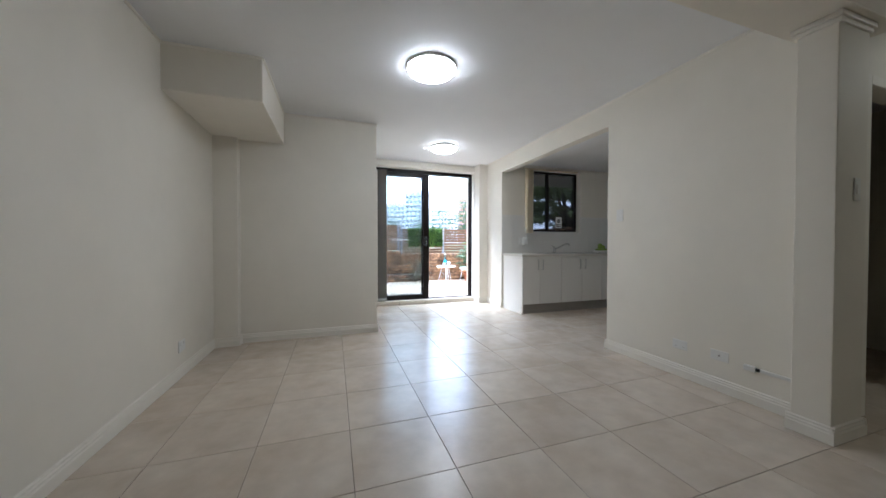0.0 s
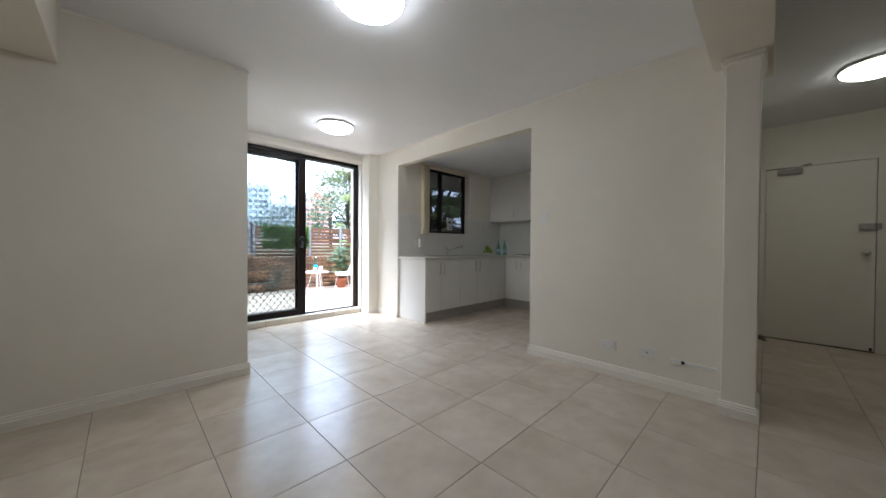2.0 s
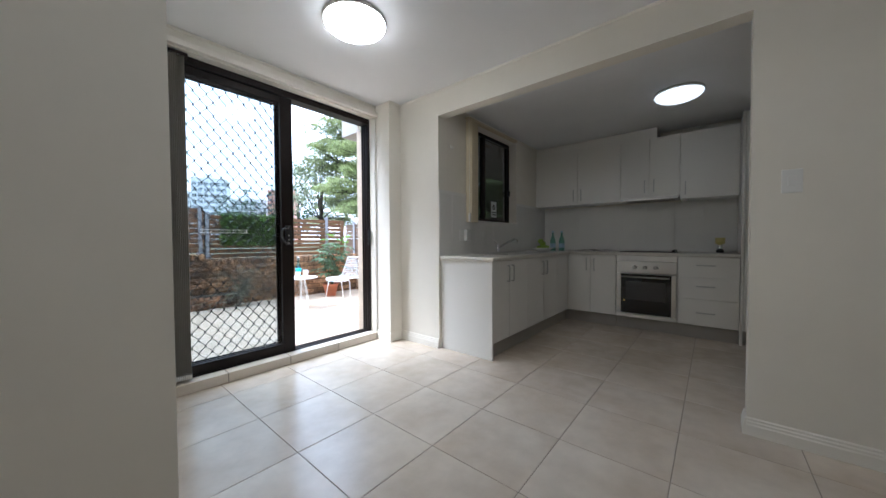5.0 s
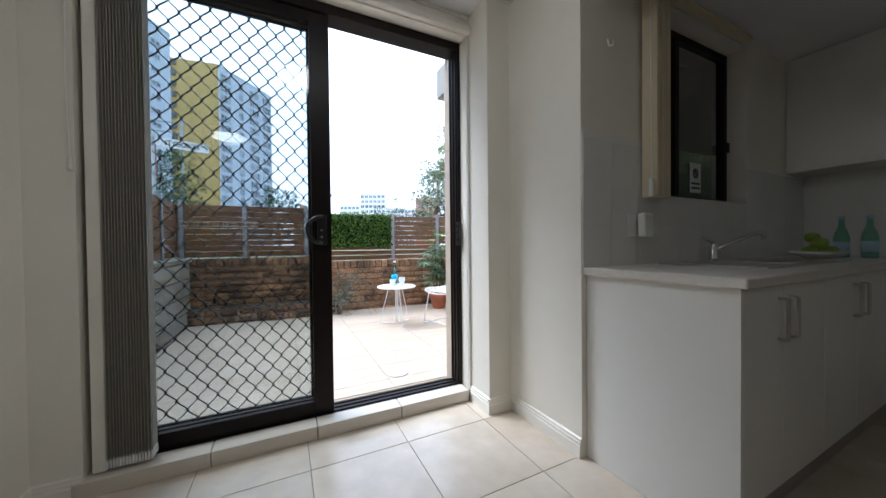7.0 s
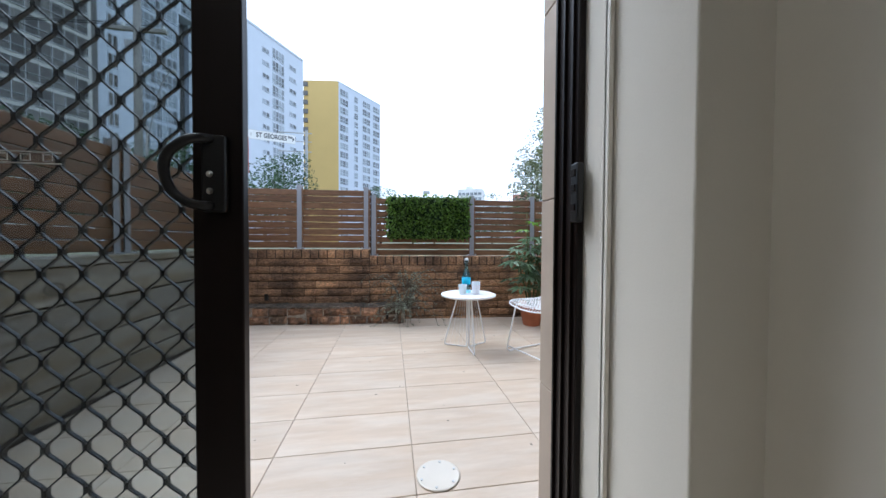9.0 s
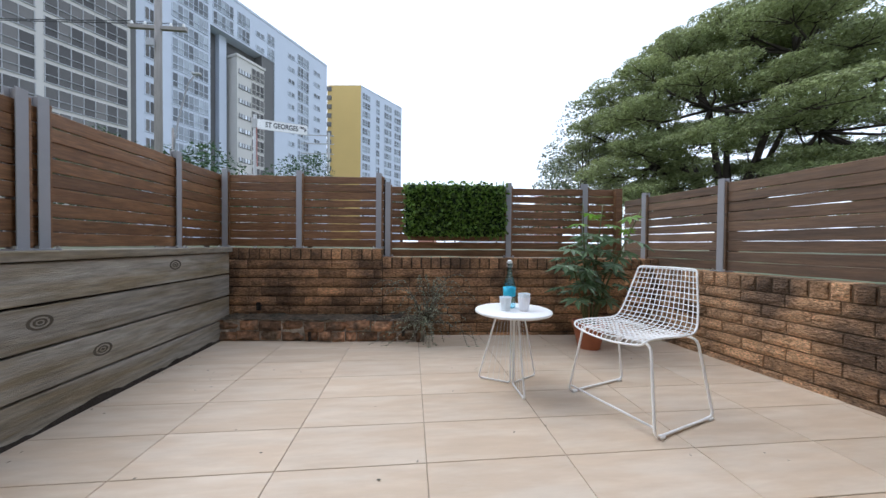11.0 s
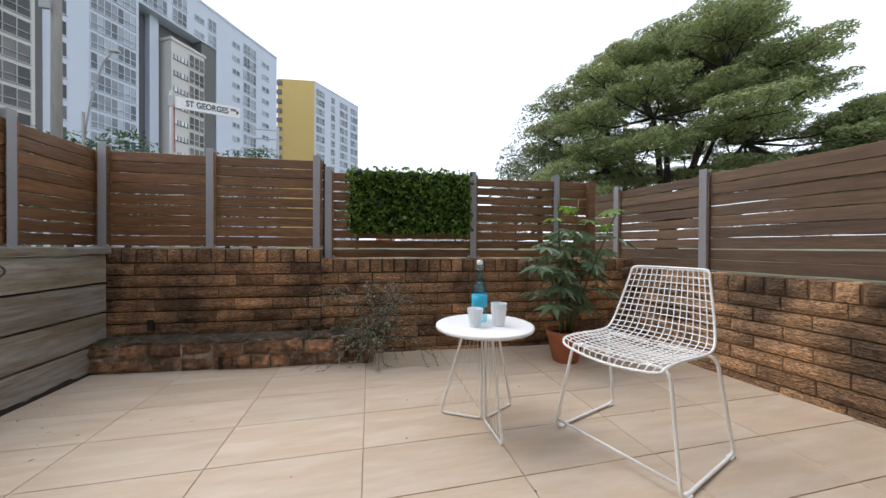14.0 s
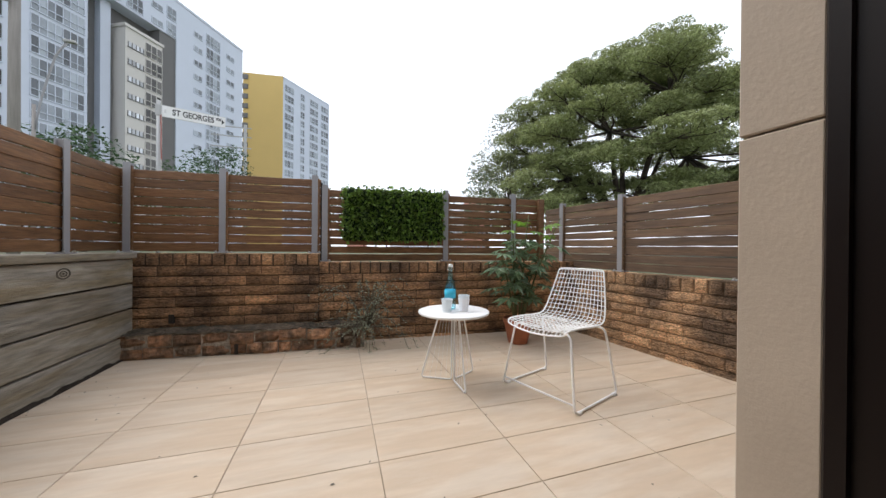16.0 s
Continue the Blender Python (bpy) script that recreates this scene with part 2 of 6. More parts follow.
# ---------------- building helpers ----------------
def box(bm, x0, x1, y0, y1, z0, z1, m=None):
    vs = [bm.verts.new(v) for v in ((x0, y0, z0), (x1, y0, z0), (x1, y1, z0), (x0, y1, z0), (x0, y0, z1), (x1, y0, z1), (x1, y1, z1), (x0, y1, z1))]
    if m is not None:
        for v in vs:
            v.co = m @ v.co
    for f in ((3, 2, 1, 0), (4, 5, 6, 7), (0, 1, 5, 4), (1, 2, 6, 5), (2, 3, 7, 6), (3, 0, 4, 7)):
        bm.faces.new([vs[i] for i in f])
    return vs


def boxes(*spans):
    bm = bmesh.new()
    for s in spans:
        box(bm, *s)
    return bm


def bevelled(bm, width, segments=1):
    bmesh.ops.bevel(bm, geom=bm.edges[:], offset=width, segments=segments, affect="EDGES", profile=0.5)
    return bm


def sheet(x0, x1, y, z0, z1):
    """One upright pane that looks to -y."""
    bm = bmesh.new()
    bm.faces.new([bm.verts.new(v) for v in ((x0, y, z0), (x1, y, z0), (x1, y, z1), (x0, y, z1))])
    return bm


def bbox(x0, x1, y0, y1, z0, z1, width=0.004, segments=2):
    return bevelled(boxes((x0, x1, y0, y1, z0, z1)), width, segments)


def tube(bm, pts, r, n=8, cyclic=False, cap=True):
    """A round rod along a line of points; r may be one radius or one per point."""
    pts = [Vector(p) for p in pts]
    count = len(pts)
    rs = r if isinstance(r, (list, tuple)) else [r] * count
    rings, side = [], None
    for i, p in enumerate(pts):
        a = pts[i - 1] if (i or cyclic) else p
        c = pts[(i + 1) % count] if (i < count - 1 or cyclic) else p
        d = (c - a).normalized()
        if side is None:
            side = d.orthogonal().normalized()
        side = (side - d * side.dot(d))
        side = side.normalized() if side.length > 1e-6 else d.orthogonal().normalized()
        up = d.cross(side)
        rings.append([bm.verts.new(p + rs[i] * (side * math.cos(2 * math.pi * k / n) + up * math.sin(2 * math.pi * k / n))) for k in range(n)])
    for i in range(count if cyclic else count - 1):
        a, c = rings[i], rings[(i + 1) % count]
        for k in range(n):
            bm.faces.new((a[k], a[(k + 1) % n], c[(k + 1) % n], c[k]))
    if cap and not cyclic:
        bm.faces.new(rings[0][::-1])
        bm.faces.new(rings[-1])
    return bm


def rounded(pts, radius=0.03, steps=4):
    """The line of points with its inner corners rounded off."""
    pts = [Vector(p) for p in pts]
    out = [pts[0]]
    for a, p, c in zip(pts, pts[1:], pts[2:]):
        u, w = (a - p), (c - p)
        r = min(radius, u.length * 0.45, w.length * 0.45)
        s, e = p + u.normalized() * r, p + w.normalized() * r
        for i in range(steps + 1):
            k = i / steps
            out.append(s * (1 - k) ** 2 + p * 2 * k * (1 - k) + e * k * k)
    out.append(pts[-1])
    return out


def lathe(profile, n=32, x=0.0, y=0.0):
    """A turned body from rows of (radius, z)."""
    bm = bmesh.new()
    rings = [[bm.verts.new((x + r * math.cos(2 * math.pi * k / n), y + r * math.sin(2 * math.pi * k / n), z)) for k in range(n)] for r, z in profile]
    for a, c in zip(rings, rings[1:]):
        for k in range(n):
            bm.faces.new((a[k], a[(k + 1) % n], c[(k + 1) % n], c[k]))
    if profile[0][0] > 1e-4:
        bm.faces.new(rings[0][::-1])
    if profile[-1][0] > 1e-4:
        bm.faces.new(rings[-1])
    bmesh.ops.remove_doubles(bm, verts=bm.verts[:], dist=1e-5)
    return bm


def as_mesh(name, bm, mat, smooth=False):
    if len(bm.faces) > 1:
        bmesh.ops.recalc_face_normals(bm, faces=bm.faces[:])
    me = bpy.data.meshes.new(name)
    if smooth:
        for f in bm.faces:
            f.smooth = True
    bm.to_mesh(me)
    bm.free()
    me.materials.append(mat)
    return me


def part(name, bm, mat, parent, label="", smooth=False):
    """A part with its mesh given in its parent's own space."""
    ob = new(name, as_mesh(name, bm, mat, smooth))
    ob.parent = parent
    if label:
        ob["label"] = label
    return ob


def piece(name, mesh, parent, x, y, z, rx=0, ry=0, rz=0):
    """One of many alike pieces on one mesh, placed in its parent's space."""
    ob = new(name, mesh)
    ob.parent = parent
    ob.matrix_basis = pose(x, y, z, rx, ry, rz)
    return ob


def thing(name, m, label, category, group="", kind=""):
    ob = new(name)
    ob.empty_display_size = 0.1
    ob.matrix_basis = m
    return tagged(ob, label, category, group, kind)


def setting(name, bm, mat, label, category, smooth=False):
    return tagged(new(name, as_mesh(name, bm, mat, smooth)), label, category, "", "structure")


# ---------------- the building ----------------
CEIL, KCEIL, EAST, PZ = 2.51, 2.42, 5.09, 0.046
setting("wall_west", boxes((-1.5, -1.32, -3.1, 3.62, -0.03, CEIL + 0.2)), M_WALL, "plain cream painted living room wall", "wall")
setting("wall_south", boxes((-1.5, 5.3, -3.25, -3.1, -0.03, CEIL + 0.2)), M_WALL, "plain cream painted end wall", "wall")
setting("wall_nook", boxes((-1.5, 0.338, 3.62, 3.74, -0.03, CEIL + 0.2)), M_WALL, "cream painted wall beside the dining bay", "wall")
setting("wall_bay_west", boxes((0.22, 0.338, 3.74, 5.21, -0.03, CEIL + 0.2)), M_WALL, "cream painted side wall of the dining bay", "wall")
setting("wall_column_corner", bbox(-1.322, -1.10, 3.52, 3.622, -0.02, CEIL, 0.004), M_WALL, "shallow cream painted pier in the room corner", "pier")
setting("bulkhead", bbox(-1.322, -0.672, 2.50, 3.622, 2.17, CEIL + 0.05, 0.006), M_WALL, "boxed cream bulkhead under the ceiling", "bulkhead")
# wall with the sliding door
DX0, DX1, DH = 0.488, 2.330, 2.385
bm = boxes((-1.5, DX0, 5.21, 5.485, -0.03, 2.75), (DX1, 2.66, 5.21, 5.485, -0.03, 2.75), (DX0, DX1, 5.21, 5.485, DH, 2.75))
setting("wall_bay_north", bm, M_WALL, "cream painted wall around the sliding door", "wall")
setting("pier_bay", bbox(2.346, 2.512, 4.99, 5.215, -0.02, CEIL, 0.004), M_WALL, "cream painted pier beside the sliding door", "pier")
setting("wall_bay_east", boxes((2.508, 2.66, 4.455, 5.21, -0.03, 2.75)), M_WALL, "cream painted wall between bay and kitchen", "wall")
setting("wall_lintel", boxes((2.508, 2.62, 2.25, 4.455, 2.27, CEIL + 0.2)), M_WALL, "cream painted lintel over the kitchen opening", "wall")
setting("wall_east", boxes((2.508, 2.62, 0.774, 2.25, -0.03, CEIL + 0.2)), M_WALL, "plain cream painted wall beside the kitchen opening", "wall")
setting("column", bbox(2.362, 2.665, 0.61, 0.775, -0.02, 2.30, 0.005), M_WALL, "square cream painted column under the beam", "column")
setting("beam", bbox(-1.322, 2.86, 0.556, 0.85, 2.29, CEIL + 0.1, 0.004), M_WALL, "cream painted ceiling beam across the room", "beam")
bm = boxes((2.340, 2.687, 0.588, 0.797, 2.262, 2.2895), (2.350, 2.677, 0.598, 0.787, 2.238, 2.262))
setting("column_cap_trim", bevelled(bm, 0.006, 2), M_TRIM, "stepped cream moulding round the column head", "trim")
# hall and laundry
LX0, LX1, LH = 2.985, 3.80, 2.06
bm = boxes((2.664, LX0, 0.72, 0.772, -0.03, CEIL), (LX1, EAST, 0.72, 0.84, -0.03, CEIL), (LX0, LX1, 0.72, 0.84, LH, CEIL))
setting("wall_hall_north", bm, M_WALL, "cream painted hall wall with a doorway", "wall")
bm = boxes((EAST, 5.25, -3.1, -0.225, -0.03, 2.75), (EAST, 5.25, 0.605, 4.455, -0.03, 2.75), (EAST, 5.25, -0.225, 0.605, 2.02, 2.75))
setting("wall_far_east", bm, M_WALL, "cream painted wall with the entry door", "wall")
setting("wall_laundry", boxes((2.62, EAST, 1.50, 1.60, -0.03, 2.75)), M_WALL, "plain cream painted wall", "wall")
# kitchen outer wall with its window
WX0, WX1, WZ0, WZ1 = 3.06, 4.13, 1.285, 2.36
bm = boxes((2.66, WX0, 4.455, 4.66, -0.03, 2.75), (WX1, 5.25, 4.455, 4.66, -0.03, 2.75), (WX0, WX1, 4.455, 4.66, -0.03, WZ0), (WX0, WX1, 4.455, 4.66, WZ1, 2.75))
setting("wall_kitchen_north", bm, M_WALL, "cream painted kitchen wall with a window", "wall")
# ceilings
setting("ceiling", boxes((-1.5, 2.508, -3.1, 5.21, CEIL, CEIL + 0.12)), M_CEIL, "flat white painted ceiling", "ceiling")
setting("ceiling_hall", boxes((2.508, 5.1, -3.1, 0.852, CEIL, CEIL + 0.12)), M_CEIL, "flat white painted hall ceiling", "ceiling")
setting("ceiling_kitchen", boxes((2.62, 5.1, 0.84, 4.46, KCEIL, KCEIL + 0.12)), M_CEIL, "flat white painted kitchen ceiling", "ceiling")
# added out of view so no daylight leaks round the entry door
setting("wall_corridor", boxes((5.252, 5.30, -0.5, 0.9, -0.03, 2.75)), M_WALL, "unseen plain wall added behind the entry door against daylight", "wall")
setting("roof_slab", boxes((-1.6, 5.3, -3.3, 5.45, 2.76, 3.0)), M_CONC, "concrete slab over the flat", "slab")
# invented wall east of the kitchen, there to block sky from its window
setting("wall_wing", boxes((5.46, 10.5, 4.4, 4.66, 0.5, 2.75), (10.3, 10.5, 4.66, 6.2, 0.5, 2.46)), M_CLAD, "plain tan wall added to darken the kitchen window view", "wall")
# carried on far east past the patio to darken the kitchen window
setting("balcony_slab", bbox(2.62, 10.5, 4.67, 6.28, 2.46, 2.74, 0.01), M_CONC, "weathered concrete balcony slab above the patio", "slab")


def skirting(name, x0, y0, x1, y1, nx, ny):
    """A stepped skirting board along a wall's foot; (nx, ny) points into the room."""
    d = Vector((x1 - x0, y1 - y0, 0))
    u, n, ln = d.normalized(), Vector((nx, ny, 0)), d.length
    bm = bmesh.new()
    prof = [(0, 0), (0.016, 0), (0.016, 0.055), (0.012, 0.062), (0.012, 0.072), (0.008, 0.078), (0.008, 0.088), (0.0, 0.094)]
    ends = [[bm.verts.new(Vector((x0, y0, 0.0005)) + u * s + n * (a + 0.0005) + Vector((0, 0, b))) for a, b in prof] for s in (0, ln)]
    for i in range(len(prof)):
        j = (i + 1) % len(prof)
        bm.faces.new((ends[0][i], ends[0][j], ends[1][j], ends[1][i]))
    bm.faces.new(ends[0][::-1]), bm.faces.new(ends[1])
    return setting(name, bm, M_TRIM, "stepped cream skirting board at the wall foot", "skirting")


SK = [(-1.32, -3.1, -1.32, 3.52, 1, 0), (-1.32, 3.52, -1.084, 3.52, 0, -1), (-1.10, 3.52, -1.10, 3.62, 1, 0), (-1.10, 3.62, 0.354, 3.62, 0, -1),
      (0.338, 3.62, 0.338, 5.21, 1, 0), (0.338, 5.21, DX0, 5.21, 0, -1), (2.346, 5.2, 2.346, 4.974, -1, 0), (2.33, 4.99, 2.508, 4.99, 0, -1), (2.508, 4.99, 2.508, 4.455, -1, 0),
      (2.508, 2.25, 2.508, 0.775, -1, 0), (2.492, 2.25, 2.62, 2.25, 0, 1), (2.362, 0.791, 2.362, 0.594, -1, 0), (2.346, 0.61, 2.681, 0.61, 0, -1), (2.665, 0.594, 2.665, 0.72, 1, 0),
      (3.88, 0.72, EAST, 0.72, 0, -1), (EAST, 0.72, EAST, 0.66, -1, 0), (EAST, -0.29, EAST, -3.1, -1, 0), (-1.32, -3.1, EAST, -3.1, 0, 1)]
for i, s in enumerate(SK):
    skirting("baseboard", *s)


def cornice(x0, y0, x1, y1, nx, ny, z=CEIL):
    bm = bmesh.new()
    d = Vector((x1 - x0, y1 - y0, 0))
    u, n = d.normalized(), Vector((nx, ny, 0))
    prof = [(0, 0), (0.012, 0), (0.012, -0.006), (0.006, -0.014), (0.0, -0.014)]
    ends = [[bm.verts.new(Vector((x0, y0, z - 0.0005)) + u * s + n * (a + 0.0005) + Vector((0, 0, b))) for a, b in prof] for s in (0, d.length)]
    for i in range(len(prof)):
        j = (i + 1) % len(prof)
        bm.faces.new((ends[0][i], ends[0][j], ends[1][j], ends[1][i]))
    bm.faces.new(ends[0][::-1]), bm.faces.new(ends[1])
    setting("trim", bm, M_TRIM, "thin cream ceiling bead", "trim")


for s in ((-1.32, -3.1, -1.32, 2.50, 1, 0), (-1.32, 2.50, -0.672, 2.50, 0, -1), (-0.672, 2.50, -0.672, 3.62, 1, 0), (-0.672, 3.62, 0.338, 3.62, 0, -1), (0.338, 3.62, 0.338, 5.21, 1, 0),
          (0.338, 5.21, 2.346, 5.21, 0, -1), (2.346, 4.99, 2.508, 4.99, 0, -1), (2.508, 4.99, 2.508, 0.851, -1, 0)):
    cornice(*s)
cornice(2.62, 4.455, EAST, 4.455, 0, -1, KCEIL)


# ---------------- ceiling lamps ----------------
def ceiling_lamp(x, y, z, r, mat, label):
    lamp = thing("ceiling_light", pose(x, y, z), label, "ceiling light", "round ceiling lights")
    part("base_ring", lathe([(r * 0.80, 0.0), (r * 1.0, -0.004), (r * 1.0, -0.022), (r * 0.95, -0.03), (r * 0.9, -0.03)], 48), M_PLATE, lamp, "white plastic ring", True)
    prof = [(r * 0.985 * math.cos(a), -0.024 - 0.062 * math.sin(a)) for a in [i * math.pi / 2 / 9 for i in range(10)]]
    part("diffuser", lathe(prof, 48), mat, lamp, "glowing opal diffuser", True)
    return lamp


ceiling_lamp(0.605, 2.19, CEIL, 0.20, M_LAMP, "round white ceiling light, lit, over the living room")
ceiling_lamp(1.405, 4.22, CEIL, 0.20, M_LAMP, "round white ceiling light, lit, over the dining bay")
ceiling_lamp(3.82, 2.66, KCEIL, 0.19, M_LAMP_K, "round cool white ceiling light, lit, over the kitchen")
ceiling_lamp(3.74, -0.02, CEIL, 0.21, M_LAMP_H, "round warm white ceiling light, lit, in the hall")

# ---------------- sliding door ----------------
sill = setting("door_sill", boxes((DX0 - 0.03, DX1, 5.195, 5.29, -0.01, 0.066)), M_GROUT, "tiled door sill with dark joints", "sill")
for i in range(4):
    a = DX0 - 0.03 + i * 0.466
    part("sill_tile", bbox(a + 0.002, min(a + 0.463, DX1 + 0.004), 5.187, 5.292, 0.0, 0.072, 0.004), M_SILL, sill)
door = tagged(new("sliding_door"), "dark brown aluminium sliding door with a diamond security screen, half open", "sliding door", "", "")
FY0, FY1 = 5.292, 5.418
part("outer_frame", bevelled(boxes((DX0, DX0 + 0.02, FY0, FY1, 0.045, DH), (DX1 - 0.02, DX1, FY0, FY1, 0.045, DH), (DX0 + 0.075, DX1 - 0.02, FY0, FY1, DH - 0.055, DH), (DX0 + 0.075, DX1 - 0.02, FY0, FY1, 0.02, 0.070)), 0.003), M_BROWN, door)
for k in range(3):
    y = FY0 + 0.018 + k * 0.042
    part("track_rail", boxes((DX0 + 0.075, DX1 - 0.02, y, y + 0.006, 0.070, 0.076)), M_BROWN, door)
    part("jamb_rib", boxes((DX1 - 0.028, DX1 - 0.02, y, y + 0.008, 0.09, DH - 0.055)), M_BROWN, door)
SX0, SX1 = 0.556, 1.489
part("filler_board", bbox(DX0 + 0.021, SX0 - 0.002, 5.225, 5.42, 0.079, DH - 0.056, 0.003), M_TRIM, door, "pale painted filler board")


def sash(name, y0, y1, x0, x1, wide, label, rail=0.058):
    s = part(name, bevelled(boxes((x0, x0 + 0.028, y0, y1, 0.076, DH - 0.06), (x1 - wide, x1, y0, y1, 0.076, DH - 0.06), (x0 + 0.028, x1 - wide, y0, y1, DH - 0.06 - rail, DH - 0.06), (x0 + 0.028, x1 - wide, y0, y1, 0.078, 0.076 + rail * 1.3)), 0.004, 2), M_BROWN, door, label)
    return s


fixed = sash("fixed_sash", 5.352, 5.382, SX0, SX1 - 0.028, 0.06, "dark brown fixed glazed sash")
moving = sash("sliding_sash", 5.306, 5.338, SX0, SX1, 0.104, "dark brown glazed sliding sash slid open")
screen = sash("screen_sash", 5.396, 5.416, SX0, SX1 - 0.055, 0.06, "dark brown security screen sash")
for s, y in ((fixed, 5.367), (moving, 5.322)):
    p = part("pane", sheet(SX0 + 0.025, SX1 - 0.075, y, 0.15, DH - 0.10), M_GLASS_D if s is fixed else M_GLASS, s)
    p.visible_shadow = False


def grille(x0, x1, z0, z1, y):
    """Diamond lattice of flat wavy strips with a knot at each crossing."""
    bm = bmesh.new()
    cw, ch = 0.0857, 0.105
    nx, nz = int((x1 - x0) / (cw / 2)) + 1, int((z1 - z0) / (ch / 2)) + 1
    nodes = {}
    for i in range(nx + 1):
        for j in range(nz + 1):
            if (i + j) % 2 == 0:
                nodes[i, j] = (x0 + i * cw / 2, z0 + j * ch / 2)
    for (i, j), (x, z) in nodes.items():
        if x > x1 or z > z1:
            continue
        for di in (1, -1):
            q = nodes.get((i + di, j + 1))
            if q is None or q[0] > x1 + 0.001 or q[0] < x0 - 0.001 or q[1] > z1 + 0.03:
                continue
            dx, dz = q[0] - x, q[1] - z
            # strips leave each knot steeply and lie flatter midway
            pts = [(x, z), (x + dx * 0.17, z + dz * 0.26), (x + dx * 0.5, z + dz * 0.5), (x + dx * 0.83, z + dz * 0.74), q]
            ln = math.hypot(dx, dz)
            ring = []
            for k, (px, pz) in enumerate(pts):
                a, c = pts[max(0, k - 1)], pts[min(4, k + 1)]
                tx, tz = c[0] - a[0], c[1] - a[1]
                tl = math.hypot(tx, tz)
                ox, oz = -tz / tl * 0.0019, tx / tl * 0.0019
                ring.append([bm.verts.new(v) for v in ((px + ox, y - 0.004, pz + oz), (px - ox, y - 0.004, pz - oz), (px - ox, y + 0.004, pz - oz), (px + ox, y + 0.004, pz + oz))])
            for a, c in zip(ring, ring[1:]):
                for k in range(4):
                    bm.faces.new((a[k], a[(k + 1) % 4], c[(k + 1) % 4], c[k]))
        box(bm, x - 0.0052, x + 0.0052, y - 0.006, y + 0.006, z - 0.0085, z + 0.0085)
    return bm


part("grille", grille(0.5786, SX1 - 0.085, 0.15, DH - 0.10, 5.406), M_BLACK, screen, "black diamond lattice")
# white strip of small marks on the glass
decal = part("safety_strip", boxes((0.80, 1.125, 5.3195, 5.3205, 1.152, 1.1545), (0.80, 1.125, 5.3195, 5.3205, 1.128, 1.1305)), M_SIGN, moving, "white strip of marks on the glass")
for k in range(8):
    x = 0.812 + k * 0.04
    part("strip_mark", boxes((x, x + 0.018, 5.3195, 5.3205, 1.1475, 1.149), (x, x + 0.018, 5.3195, 5.3205, 1.134, 1.1355), (x, x + 0.0015, 5.3195, 5.3205, 1.1355, 1.1475), (x + 0.0165, x + 0.018, 5.3195, 5.3205, 1.1355, 1.1475)), M_SIGN, decal)
# pull handle and the latch keeper
handle = part("handle_plate", bevelled(boxes((1.412, 1.462, 5.284, 5.307, 1.03, 1.20)), 0.006, 2), M_BLACK, moving, "black handle plate")
grip = rounded([(1.435, 5.29, 1.19), (1.405, 5.262, 1.185), (1.363, 5.258, 1.15), (1.357, 5.258, 1.11), (1.37, 5.258, 1.07), (1.405, 5.262, 1.042), (1.435, 5.29, 1.045)], 0.025, 4)
part("pull", tube(bmesh.new(), grip, 0.010, 10), M_BLACK, handle, "black curved pull", True)
for z in (1.075, 1.112):
    part("screw", lathe([(0.0, 0.0), (0.007, 0.0), (0.007, 0.004), (0.0, 0.005)], 12, 0, 0), M_CHROME, handle).matrix_basis = pose(1.433, 5.284, z, 90, 0, 0)
keeper = part("latch_keeper", bbox(DX1 - 0.036, DX1 - 0.015, 5.27, 5.30, 1.02, 1.175, 0.004), M_BLACK, door, "black latch keeper")
for z in (1.05, 1.10, 1.14):
    part("keeper_slot", bbox(DX1 - 0.040, DX1 - 0.034, 5.276, 5.294, z, z + 0.018, 0.001), M_BROWN, keeper)
# timber reveal round the opening
bm = boxes((DX0, DX1, 5.215, FY0 - 0.002, DH - 0.002, DH + 0.012))
setting("door_reveal", bm, M_TRIM, "cream painted lining of the door opening", "trim")
setting("door_stop_right", boxes((DX1, DX1 + 0.012, 5.20, 5.215, 0.0, DH + 0.02)), M_TRIM, "cream painted edge bead", "trim")
setting("blind_rail", bbox(DX0 - 0.02, DX1 + 0.02, 5.17, 5.209, DH + 0.005, DH + 0.045, 0.006), M_TRIM, "cream blind head rail over the sliding door", "blind rail")

blind = thing("vertical_blind", pose(0.632, 5.25, 0.09), "grey green vertical blind drawn aside at the door", "blind")
part("track", bbox(-0.10, 0.10, -0.018, 0.018, 2.255, 2.285, 0.003), M_BROWN, blind, "dark track")
for k in range(15):
    x = -0.072 + k * 0.0104
    bm = bmesh.new()
    row = []
    for z in (0.035, 2.255):
        row.append([bm.verts.new((x + 0.0012 * math.sin(i * 0.7 + k), -0.036 + i * 0.009, z)) for i in range(9)])
    for i in range(8):
        bm.faces.new((row[0][i], row[0][i + 1], row[1][i + 1], row[1][i]))
    s = part("vane", bm, M_BLIND, blind)
    md = s.modifiers.new("thick", "SOLIDIFY")
    md.thickness = 0.0018
    part("bottom_weight", bbox(x - 0.003, x + 0.004, -0.036, 0.036, 0.0, 0.037, 0.002), M_PLATE, blind)
part("cord", tube(bmesh.new(), [(-0.155, -0.05, 2.25), (-0.16, -0.055, 1.6), (-0.155, -0.05, 1.3)], 0.0025, 6), M_PLATE, blind)
part("cord_weight", lathe([(0.0, 0.0), (0.008, 0.002), (0.006, 0.05), (0.0, 0.052)], 12, -0.155, -0.05), M_PLATE, blind).matrix_basis = pose(0, 0, 1.25)


# ---------------- kitchen ----------------
FX, FY, KZ, CT = 4.455, 3.872, 0.145, 0.912   # fronts of the two runs, kick height, worktop height


